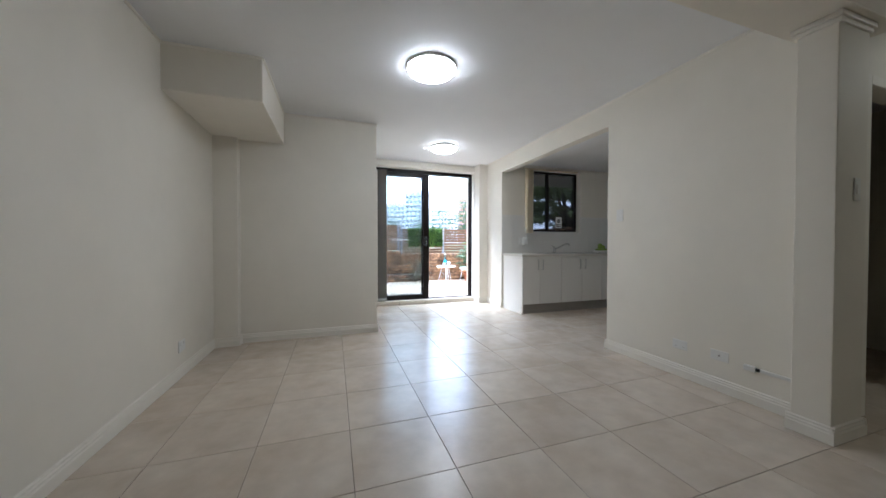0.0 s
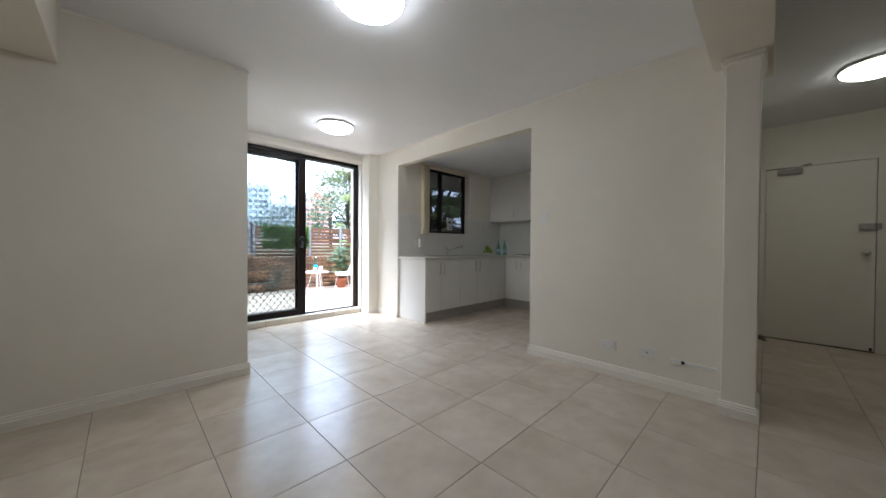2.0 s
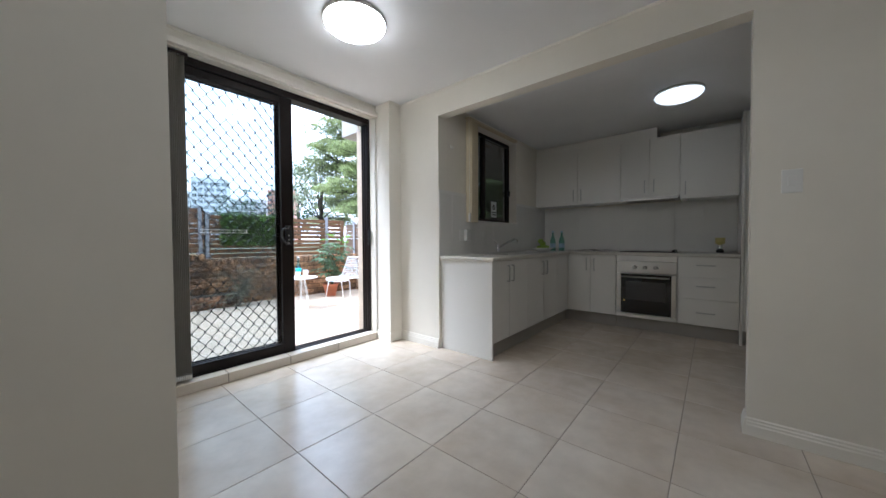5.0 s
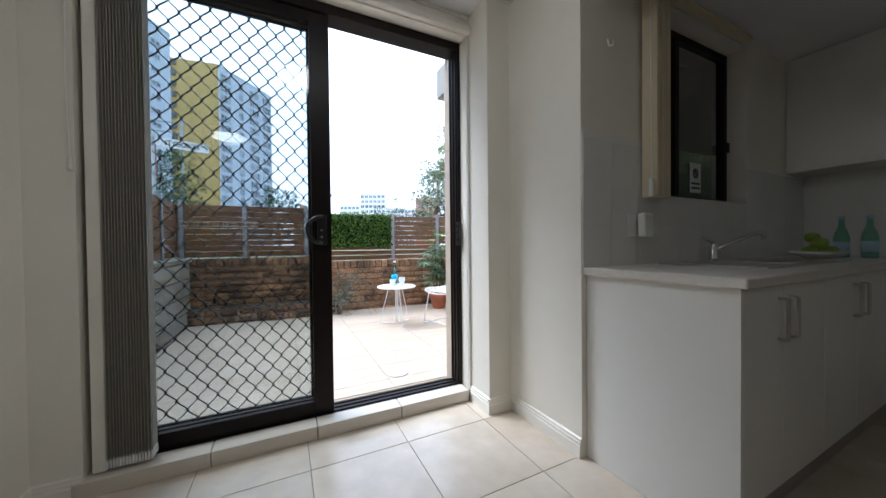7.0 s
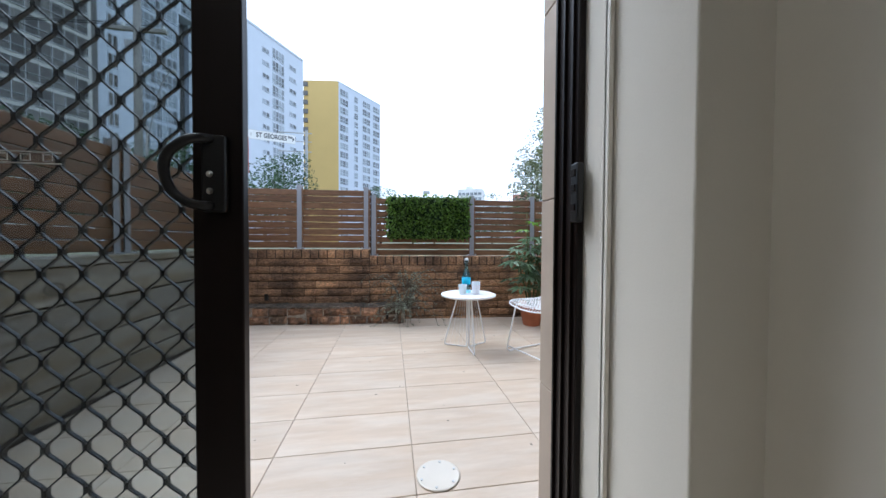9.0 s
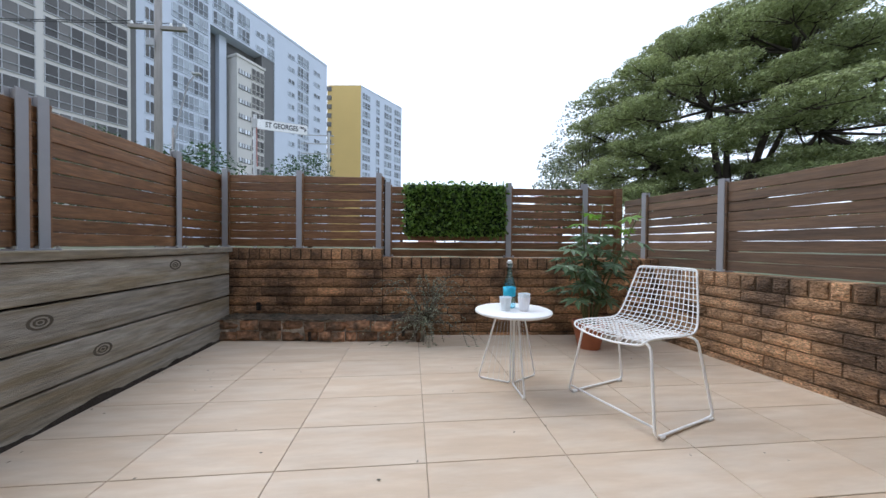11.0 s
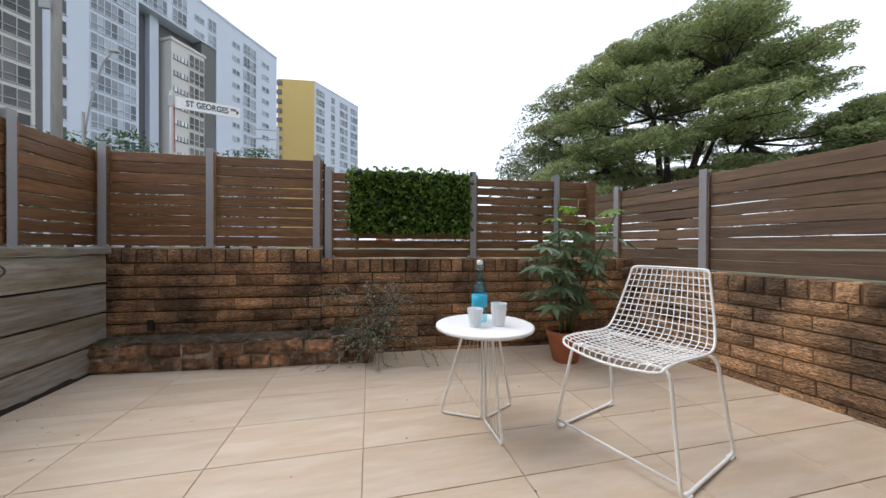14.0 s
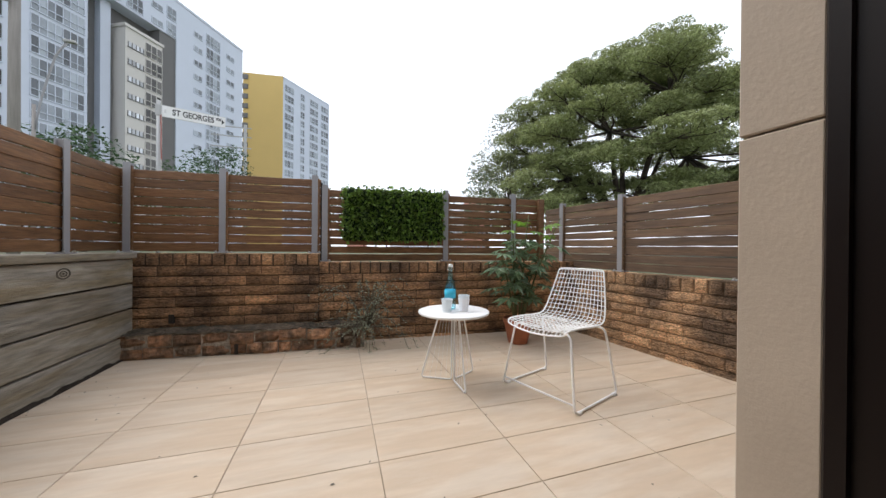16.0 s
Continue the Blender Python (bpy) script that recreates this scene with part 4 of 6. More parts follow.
# ---------------- entry door and hall ----------------
entry = tagged(new("door_1"), "flush cream entry door, shut, with a closer and chrome lock", "door", "", "structure")
leaf = part("leaf", bbox(EAST + 0.012, EAST + 0.052, -0.213, 0.593, 0.012, 2.008, 0.002), M_TRIM, entry)
part("door_frame", boxes((EAST - 0.004, EAST + 0.07, -0.26, -0.217, 0.0, 2.055), (EAST - 0.004, EAST + 0.07, 0.597, 0.64, 0.0, 2.055), (EAST - 0.004, EAST + 0.07, -0.217, 0.597, 2.012, 2.055)), M_TRIM, entry, "cream door frame")
lock = part("deadlock", bbox(EAST - 0.02, EAST + 0.011, -0.205, -0.10, 1.275, 1.345, 0.005), M_STEEL, leaf, "steel deadlock")
part("lock_body", bbox(EAST - 0.026, EAST + 0.0, -0.245, -0.207, 1.28, 1.34, 0.004), M_KICK, entry, "grey keeper")
kn = part("knob", lathe([(0.032, 0.0), (0.032, 0.006), (0.012, 0.012), (0.012, 0.03), (0.028, 0.042), (0.03, 0.055), (0.02, 0.065), (0.0, 0.066)], 24), M_CHROME, leaf, "chrome door knob", True)
kn.matrix_basis = pose(EAST + 0.011, -0.15, 1.03, 0, -90, 0)
closer = part("closer", bbox(EAST - 0.04, EAST + 0.011, 0.30, 0.50, 1.93, 1.985, 0.008), M_KICK, leaf, "grey door closer")
part("closer_arm", tube(bmesh.new(), [(EAST - 0.02, 0.36, 1.985), (EAST - 0.12, 0.30, 2.0), (EAST - 0.005, 0.24, 2.03)], 0.008, 8), M_STEEL, closer)
part("bumper", bbox(EAST - 0.01, EAST + 0.011, -0.20, -0.18, 0.02, 0.05, 0.004), M_BLACK, leaf, "small black stop")
# black strip painted in for the shade below the leaf
part("dark_gap", boxes((EAST + 0.02, EAST + 0.05, -0.213, 0.593, 0.001, 0.010)), M_BLACK, entry)
wedge = thing("door_wedge", pose(4.93, 0.60, 0.001, 0, 0, 20), "black rubber door wedge on the floor", "door stop")
bm = bmesh.new()
vs = [bm.verts.new(v) for v in ((-0.07, -0.02, 0), (0.07, -0.02, 0), (0.07, 0.02, 0), (-0.07, 0.02, 0), (0.07, -0.02, 0.04), (0.07, 0.02, 0.04))]
for f in ((3, 2, 1, 0), (0, 1, 4), (3, 5, 2), (1, 2, 5, 4), (0, 4, 5, 3)):
    bm.faces.new([vs[i] for i in f])
part("wedge", bm, M_BLACK, wedge)
arch = boxes((LX0 - 0.06, LX0 + 0.005, 0.705, 0.72, 0.0, LH + 0.055), (LX1 - 0.005, LX1 + 0.06, 0.705, 0.72, 0.0, LH + 0.055), (LX0 + 0.005, LX1 - 0.005, 0.705, 0.72, LH - 0.005, LH + 0.055))
setting("door_architrave", bevelled(arch, 0.003), M_TRIM, "cream architrave round the laundry doorway", "trim")
lc = tagged(new("wall_cabinet"), "pale wall cupboard inside the laundry", "cabinet")
part("body", bbox(2.64, 4.3, 1.22, 1.498, 1.50, 2.05, 0.003), M_CAB, lc)


# ---------------- outside: ground and outer faces ----------------
bm = bmesh.new()
hole = [(-1.62, -3.4), (5.45, -3.4), (5.45, 8.66), (-0.20, 8.66), (-0.20, 5.60), (-1.62, 5.60)]
out = 900.0
inner = [bm.verts.new((x, y, 0.62)) for x, y in hole]
low = [bm.verts.new((x, y, -0.2)) for x, y in hole]
outer = [bm.verts.new((x, y, 0.62)) for x, y in ((-out, -out), (out, -out), (out, out), (-out, out), (-out, 5.6), (-out, 5.0))]
for i in range(6):
    j = (i + 1) % 6
    bm.faces.new((outer[i], outer[j], inner[j], inner[i]))
    bm.faces.new((inner[i], inner[j], low[j], low[i]))
setting("ground", bm, M_GROUND, "raised grassy ground beyond the walls", "ground")
setting("subfloor", boxes((-1.62, 5.45, -3.4, 8.7, -0.25, -0.2)), M_CONC, "concrete slab under the flat", "slab")
# tan cladding on the outer faces
clad = setting("wall_cladding", boxes((DX1 - 0.001, 2.66, 5.486, 5.497, 0.0, 2.75), (-1.5, DX0, 5.486, 5.497, 0.0, 2.75), (DX0, DX1, 5.486, 5.497, DH + 0.002, 2.75), (2.661, 2.672, 4.66, 5.497, 0.0, 2.75)), M_GROUT, "tan tiled outer wall face", "cladding")
for z0, z1 in ((0.04, 0.50), (0.504, 1.10), (1.104, 1.70), (1.704, 2.30), (2.304, 2.75)):
    part("cladding_tile", bbox(DX1 - 0.004, 2.676, 5.4975, 5.509, z0, z1, 0.002, 1), M_CLAD, clad)
    part("cladding_tile", bbox(2.6725, 2.684, 4.67, 5.4965, z0, z1, 0.002, 1), M_CLAD, clad)
    part("cladding_tile", bbox(-1.5, DX0, 5.4975, 5.509, z0, z1, 0.002, 1), M_CLAD, clad)
    if z1 < 2.31:
        part("reveal_tile", bbox(DX1 - 0.014, DX1 - 0.0005, 5.419, 5.509, z0, z1, 0.002, 1), M_CLAD, clad)
part("cladding_tile", bbox(DX0, DX1, 5.4975, 5.509, DH + 0.004, 2.75, 0.002, 1), M_CLAD, clad)

# ---------------- brick walls ----------------
bw = pose(0.10, 8.475, 0, 0, 0, -3.6)
rw = pose(4.172, 8.26, 0, 0, 0, -84.3)


def rough_brick(name, lx, ly, lz, mat, seed, rough=0.004):
    """A brick block with its face broken into a few uneven facets; face towards -y."""
    r = random.Random(seed)
    bm = bmesh.new()
    n, k = 6, 3
    tilt = [r.uniform(-0.4, 1.0) for _ in range(k + 1)]
    grid = [[bm.verts.new((lx * i / n, (-rough * max(0.0, 0.45 * r.random() + 0.55 * tilt[j]) if 0 < i < n and 0 < j < k else r.uniform(-0.0015, 0.004)), lz * (j + (r.uniform(-0.22, 0.22) if 0 < j < k else r.uniform(-0.03, 0.03))) / k)) for j in range(k + 1)] for i in range(n + 1)]
    for i in range(n):
        for j in range(k):
            bm.faces.new((grid[i][j], grid[i + 1][j], grid[i + 1][j + 1], grid[i][j + 1]))
    b = [bm.verts.new(v) for v in ((0, ly, 0), (lx, ly, 0), (lx, ly, lz), (0, ly, lz))]
    bm.faces.new((*[grid[i][k] for i in range(n + 1)], b[2], b[3]))
    bm.faces.new((*[grid[i][0] for i in range(n, -1, -1)], b[0], b[1]))
    bm.faces.new((*[grid[0][j] for j in range(k + 1)], b[3], b[0]))
    bm.faces.new((*[grid[n][j] for j in range(k, -1, -1)], b[1], b[2]))
    return as_mesh(name, bm, mat)


BR = {}


def brick_mesh(lx, ly, lz, mat, seed, rough=0.004):
    key = (round(lx, 3), round(ly, 3), round(lz, 3), mat.name, seed)
    if key not in BR:
        BR[key] = rough_brick("brick", lx, ly, lz, mat, seed, rough)
    return BR[key]


def lay_wall(name, m, spans, label, mat, bed, pitch=0.262, course=0.0875, cap=0.108, cap_pitch=0.0955):
    """spans: rows of (x0, x1, top). Stretcher courses with an upright cap course."""
    core = bmesh.new()
    for x0, x1, top in spans:
        box(core, x0, x1, 0.013, 0.20, PZ - 0.1, top - 0.009)
    wall = setting(name, core, bed, label, "brick wall")
    wall.matrix_basis = m
    r = random.Random(11)
    for x0, x1, top in spans:
        n = max(1, round((x1 - x0) / cap_pitch))
        p = (x1 - x0) / n
        for i in range(n):
            piece("cap_brick", brick_mesh(p - 0.016, 0.205, cap - 0.008, mat, i % 5, 0.012), wall, x0 + i * p + 0.005, r.uniform(-0.003, 0.002), top - cap + 0.004)
        z, row = top - cap, 0
        while z > PZ - 0.02:
            z0 = z - course
            x = x0 - (0.0 if row % 2 else pitch / 2) - r.uniform(0, 0.03)
            while x < x1 - 0.02:
                a, c = max(x, x0), min(x + pitch, x1)
                if c - a > 0.035:
                    lx = (c - a) - 0.008 if (a > x or c < x + pitch) else pitch - 0.008
                    piece("brick", brick_mesh(lx, 0.10, course - 0.011, mat, r.randrange(7), 0.014), wall, a + 0.005, r.uniform(-0.003, 0.003), z0 + 0.005)
                x += pitch
            z, row = z0, row + 1
    return wall


back_wall = lay_wall("brick_wall_back", bw, [(-0.16, 1.475, 0.876), (1.475, 4.3, 0.798)], "brown rock-faced brick garden wall, damp stained", M_BRICK, M_MORTAR)
# no real opening: a dark block paints the hole's shade
part("weep_hole", boxes((0.30, 0.335, -0.016, 0.02, 0.285, 0.36)), M_SOIL_SHADE, back_wall, "dark block for the shade in a weep hole")
right_wall = lay_wall("brick_wall_side", rw, [(-0.55, 3.62, 0.724)], "tan rock-faced brick side wall, dark stained", M_BRICK_S, M_MORTAR_S)
# low old brick ledge in front
LEDGE = bw @ pose(0.03, -0.055, 0, 0, 0, -1.3)
ledge = setting("brick_ledge", boxes((0.0, 1.86, -0.118, 0.06, PZ - 0.05, 0.236)), M_CRUMB, "low ledge of old mossy bricks at the wall foot", "brick ledge")
ledge.matrix_basis = LEDGE
r = random.Random(5)
for row, (z, h) in enumerate(((0.143, 0.098), (PZ + 0.003, 0.096))):
    x = 0.0
    while x < 1.82:
        w = r.choice((0.19, 0.17, 0.12, 0.10, 0.21)) if row else r.uniform(0.17, 0.25)
        w = min(w, 1.845 - x)
        if w > 0.05:
            piece("brick", brick_mesh(round(w - 0.012, 2), 0.11, h - 0.012, M_OLD, r.randrange(4), 0.02), ledge, x, -0.128 + r.uniform(-0.016, 0.012), z + r.uniform(-0.005, 0.005), 0, r.uniform(-2, 2), r.uniform(-3, 3))
        x += w
# open joints as solid dark blocks, coloured like the shade inside
for x, z in ((0.83, 0.055), (1.66, 0.10)):
    part("missing_brick", bevelled(boxes((x, x + 0.026, -0.147, -0.10, z, z + 0.080)), 0.003), M_SOIL_SHADE, ledge, "dark block for the shade in an open joint")
bm = bmesh.new()
cells = [[bm.verts.new((-0.01 + 1.86 * i / 60, -0.134 + 0.20 * j / 5, 0.240 + 0.014 * j / 5 * (1 - i / 120) + 0.020 * noise.noise((i * 0.5, j * 0.9, 3.1)) + 0.014 * noise.noise((i * 1.7, j * 2.9, 1.1)))) for j in range(6)] for i in range(61)]
for i in range(60):
    for j in range(5):
        bm.faces.new((cells[i][j], cells[i + 1][j], cells[i + 1][j + 1], cells[i][j + 1]))
part("mortar_top", bm, M_MOSS, ledge, "crumbling dark mortar", True)

# ---------------- timber retaining wall ----------------
# near-black core: the shade between the sleepers is put into its colour
tw = setting("timber_wall", boxes((-0.10, 0.105, 5.50, 8.50, PZ - 0.05, 0.82)), M_SEAM_SHADE, "weathered grey timber sleeper retaining wall", "timber wall")
M_KNOT = material("dark knot", (0.075, 0.062, 0.045), 0.9, vary=0.3)
for z0, z1 in ((PZ - 0.01, 0.219), (0.231, 0.422), (0.434, 0.625), (0.637, 0.826)):
    part("sleeper", bbox(0.105, 0.160, 5.50, 8.44, z0, z1, 0.006, 2), M_SLEEPER, tw)
part("capping_board", bbox(-0.14, 0.182, 5.50, 8.455, 0.832, 0.878, 0.007, 2), M_SLEEPER, tw, "grey capping board")
for y, z in ((7.75, 0.76), (6.9, 0.55), (7.2, 0.33), (6.4, 0.72)):
    ring = lathe([(0.0, 0.0012), (0.007, 0.0012), (0.008, 0.0)], 12)
    for a, c in ((0.012, 0.019), (0.026, 0.035)):
        q = [(a, 0.0), (a, 0.0012), (c, 0.0012), (c, 0.0)]
        tmp = bpy.data.meshes.new("ring")
        lathe(q, 20).to_mesh(tmp)
        ring.from_mesh(tmp)
        bpy.data.meshes.remove(tmp)
    part("knot", ring, M_KNOT, tw).matrix_basis = pose(0.1595, y, z, 0, 90, 0) @ Matrix.Diagonal((1.0, 1.6, 1.0, 1.0))
# dark strip with an uneven top edge along the wall foot
bm = bmesh.new()
rim_d = [[bm.verts.new((0.1615 + 0.012 * (j == 0), 5.515 + 2.9 * i / 90, PZ + 0.001 if j == 0 else PZ + 0.022 + 0.02 * noise.noise((i * 0.21, 0.3, 4.4)) + 0.012 * noise.noise((i * 0.8, 1.3, 2.4)))) for j in range(2)] for i in range(91)]
for i in range(90):
    bm.faces.new((rim_d[i][0], rim_d[i + 1][0], rim_d[i + 1][1], rim_d[i][1]))
part("dirt_edge", bm, M_SOIL_SHADE, tw, "dark uneven strip along the foot")


# ---------------- slatted fences ----------------
def board_mesh(ln, height, mat, seed):
    """A sawn board whose long edges wander by a couple of millimetres."""
    rr = random.Random(seed)
    bm = bmesh.new()
    n = max(4, int(ln / 0.06))
    ph = [rr.uniform(0, 50) for _ in range(2)]
    rings = []
    for i in range(n + 1):
        x = ln * i / n
        lo = 0.0046 * noise.noise((x * 6.1, ph[0], 0.0))
        hi = height + 0.0048 * noise.noise((x * 6.6, ph[1], 0.0))
        bow = 0.004 * noise.noise((x * 1.7, ph[0], 3.0))
        rings.append([bm.verts.new(v) for v in ((x, bow, lo + 0.003), (x, bow + 0.003, lo), (x, bow + 0.019, lo), (x, bow + 0.019, hi), (x, bow + 0.003, hi), (x, bow, hi - 0.003))])
    for p, q in zip(rings, rings[1:]):
        for k in range(6):
            bm.faces.new((p[k], p[(k + 1) % 6], q[(k + 1) % 6], q[k]))
    bm.faces.new(rings[0][::-1]), bm.faces.new(rings[-1])
    return as_mesh("board", bm, mat)


def fence(name, m, panels, posts, mat, label, pitch=0.0775, face=0.10):
    """panels: (x0, x1, z0, count, gap) of level boards; posts: (x, z0, z1). Boards at depth face."""
    f = thing(name, m, label, "fence")
    r = random.Random(len(name) * 7 + len(panels))
    meshes = {}
    for x0, x1, z0, count, gap in panels:
        ln = round(x1 - x0, 3)
        if (ln, gap) not in meshes:
            meshes[ln, gap] = [board_mesh(ln, pitch - gap + g, mat, int(ln * 100) + k) for k, g in enumerate((-0.0025, -0.001, 0.0, 0.001, 0.0022))]
        for k in range(count):
            piece("board", r.choice(meshes[ln, gap]), f, x0, face + r.uniform(-0.003, 0.003), z0 + k * pitch, 0, r.uniform(-0.13, 0.13), 0)
    for x, z0, z1 in posts:
        p = part("post", bevelled(boxes((x - 0.026, x + 0.026, face - 0.022, face - 0.016, z0, z1), (x - 0.026, x + 0.026, face + 0.026, face + 0.032, z0, z1), (x - 0.003, x + 0.003, face - 0.016, face + 0.026, z0, z1)), 0.001), M_POST, f, "grey steel post")
        part("foot_plate", bbox(x - 0.055, x + 0.055, face - 0.045, face + 0.05, z0 - 0.001, z0 + 0.007, 0.001, 1), M_POST, p)
        for a in (-0.045, 0.045):
            part("bolt", lathe([(0.008, 0.0), (0.008, 0.012), (0.0, 0.013)], 6), M_STEEL, p).matrix_basis = pose(x + a, face - 0.032, z0 + 0.007)
        part("wood_stop", boxes((x + 0.027, x + 0.04, face - 0.018, face - 0.001, z0 + 0.01, z1 - 0.03)), mat, p)
    return f


fa = fence("slat_fence", bw, [(-0.13, 0.65, 0.890, 9, 0.0062), (0.66, 1.41, 0.890, 9, 0.0062), (1.535, 2.70, 0.803, 9, 0.0125), (2.72, 3.47, 0.803, 9, 0.0135), (3.49, 3.835, 0.803, 9, 0.011)],
      [(-0.05, 0.878, 1.635), (0.655, 0.878, 1.63), (1.425, 0.878, 1.615), (1.515, 0.80, 1.53), (2.71, 0.80, 1.54), (3.48, 0.80, 1.54)], M_SLAT, "stained hardwood slat fence with grey steel posts on the brick wall")
fence("slat_fence", pose(-0.10, 5.55, 0, 0, 0, 90) @ pose(0, -0.2, 0), [(0.02, 0.56, 0.893, 9, 0.006), (0.56, 1.48, 0.893, 9, 0.006), (1.48, 2.44, 0.893, 9, 0.006), (2.44, 3.04, 0.893, 9, 0.006)],
      [(0.56, 0.879, 1.64), (1.42, 0.879, 1.64), (1.51, 0.879, 1.64), (2.45, 0.879, 1.64)], M_SLAT, "stained hardwood slat fence with grey steel posts on the timber wall")
for z in range(9):
    part("board_stub", bbox(1.448, 1.478, 0.10, 0.119, 0.890 + z * 0.0775, 0.890 + z * 0.0775 + 0.068, 0.002, 1), M_SLAT, fa)
part("infill_strip", boxes((1.478, 1.492, 0.085, 0.11, 0.80, 1.55)), M_BROWN, fa, "dark infill strip")
part("timber_post", bbox(3.775, 3.84, 0.045, 0.098, 0.794, 1.49, 0.004), M_SLAT, fa, "brown timber post")
fb = fence("slat_fence", rw, [(-0.40, -0.125, 0.736, 9, 0.0052), (-0.105, 0.645, 0.736, 9, 0.0052), (0.665, 1.575, 0.736, 9, 0.0052), (1.715, 2.545, 0.736, 9, 0.0052), (2.555, 3.6, 0.736, 9, 0.0052)],
      [(-0.115, 0.726, 1.475), (0.655, 0.726, 1.47), (1.605, 0.726, 1.45), (1.695, 0.726, 1.45), (2.55, 0.726, 1.45)], M_SLAT_R, "grey weathered hardwood slat fence with steel posts on the side wall")

part("infill_strip", boxes((1.632, 1.668, 0.10, 0.125, 0.727, 1.42)), M_BROWN, fb, "dark infill strip")

# ---------------- hedge panel ----------------
def leaf_mesh(name, rows, mat, bend=0.25):
    """Many small pointed leaves in one mesh; rows: (centre, direction, side, length, width)."""
    vs, fs = [], []
    for c, d, s, ln, w in rows:
        n = d.cross(s)
        k = len(vs)
        vs += [c, c + d * ln * 0.5 + s * w * 0.5 + n * ln * bend * 0.3, c + d * ln, c + d * ln * 0.5 - s * w * 0.5 + n * ln * bend * 0.3, c + d * ln * 0.5]
        fs += [(k, k + 1, k + 4), (k + 1, k + 2, k + 4), (k + 2, k + 3, k + 4), (k + 3, k, k + 4)]
    me = bpy.data.meshes.new(name)
    me.from_pydata([tuple(v) for v in vs], [], fs)
    me.materials.append(mat)
    return me


def unit(r):
    while True:
        v = Vector((r.uniform(-1, 1), r.uniform(-1, 1), r.uniform(-1, 1)))
        if 0.05 < v.length < 1:
            return v.normalized()


r = random.Random(8)
hedge = thing("hedge_panel", bw @ pose(1.672, 0.06, 0.992), "artificial green leaf hedge panel hung on the slat fence", "hedge panel")
part("backing", bbox(0.02, 0.99, -0.02, 0.012, 0.01, 0.51, 0.004), M_HEDGE_D, hedge, "dark mesh backing")
rows = []
for k in range(2900):
    c = Vector((r.uniform(0.0, 1.0), -0.02 - r.uniform(0, 0.055), r.uniform(0.0, 0.525)))
    d = (unit(r) + Vector((0, -0.7, -0.15))).normalized()
    s = d.cross(unit(r)).normalized()
    rows.append((c, d, s, r.uniform(0.028, 0.052), r.uniform(0.018, 0.032)))
lf = new("leaves", leaf_mesh("leaves", rows, M_HEDGE))
lf.parent = hedge
lf["kind"] = "stuff"

# ---------------- table, bottle, cups ----------------
TX, TY = 2.489, 7.228
table = thing("side_table", pose(TX, TY, PZ), "round white metal side table with a wire base on the patio", "table")
part("tabletop", lathe([(0.0, 0.452), (0.222, 0.452), (0.236, 0.457), (0.238, 0.463), (0.236, 0.470), (0.228, 0.473), (0.0, 0.473)], 64), M_WHITE, table, "", True)
part("top_ring", tube(bmesh.new(), [(0.085 * math.cos(a), 0.085 * math.sin(a), 0.437) for a in [i * math.pi / 12 for i in range(24)]], 0.004, 8, True), M_WHITE, table, "", True)
for k, az in enumerate((-89.5, 30, 150)):
    a = radians(az)
    ca, sa = math.cos(a), math.sin(a)
    q = lambda rr, z, off=0.0: (rr * ca - off * sa, rr * sa + off * ca, z)
    legs = part("leg", tube(bmesh.new(), rounded([q(0.012, 0.45), q(0.012, 0.006), q(0.222, 0.006), q(0.105, 0.425), q(0.105, 0.452)], 0.022, 4), 0.006, 8), M_WHITE, table, "white bent wire leg", True)
    for i in range(1, 5):
        f = i / 5
        part("thin_wire", tube(bmesh.new(), [q(0.012 + 0.085 * f, 0.437), q(0.012 + 0.19 * f, 0.008)], 0.001, 5), M_WHITE, legs)
bottle = thing("water_bottle", pose(TX - 0.005, TY + 0.06, PZ + 0.4735), "clear blue glass bottle with turquoise label and white stopper", "bottle")
M_BLUE = glass("blue bottle glass", (0.62, 0.90, 0.98), gloss=0.13)
part("glass", lathe([(0.0, 0.0), (0.036, 0.0), (0.039, 0.006), (0.039, 0.135), (0.034, 0.165), (0.017, 0.215), (0.014, 0.275), (0.016, 0.278), (0.016, 0.286), (0.0, 0.287)], 28), M_BLUE, bottle, "", True)
part("label", lathe([(0.0396, 0.075), (0.0396, 0.132)], 28), material("turquoise label", (0.04, 0.50, 0.72), 0.5), bottle, "turquoise label", True)
part("stopper", lathe([(0.0, 0.286), (0.015, 0.286), (0.016, 0.30), (0.01, 0.308), (0.0, 0.309)], 16), M_WHITE, bottle, "white stopper", True)
part("stopper_wire", tube(bmesh.new(), [(0.016, 0, 0.30), (0.02, 0, 0.27), (0.012, -0.012, 0.262), (-0.012, -0.012, 0.262), (-0.02, 0, 0.27), (-0.016, 0, 0.30)], 0.0015, 5), M_STEEL, bottle)
M_CUPA, M_CUPB = material("pale blue cup", (0.84, 0.91, 0.95), 0.35, vary=0.02), material("pale lilac cup", (0.90, 0.90, 0.94), 0.35, vary=0.02)


def cup(x, y, z, mat, label):
    c = thing("cup", pose(x, y, z), label, "cup", "cups on the side table")
    part("cup_body", lathe([(0.0, 0.0), (0.026, 0.0), (0.028, 0.004), (0.038, 0.076), (0.039, 0.084), (0.0365, 0.084), (0.0255, 0.006), (0.0, 0.006)], 12), mat, c)


cup(TX - 0.06, TY - 0.035, PZ + 0.4735, M_CUPA, "pale blue faceted plastic cup")
cup(TX + 0.055, TY - 0.045, PZ + 0.4735, M_CUPB, "pale lilac faceted plastic cup in a stack")
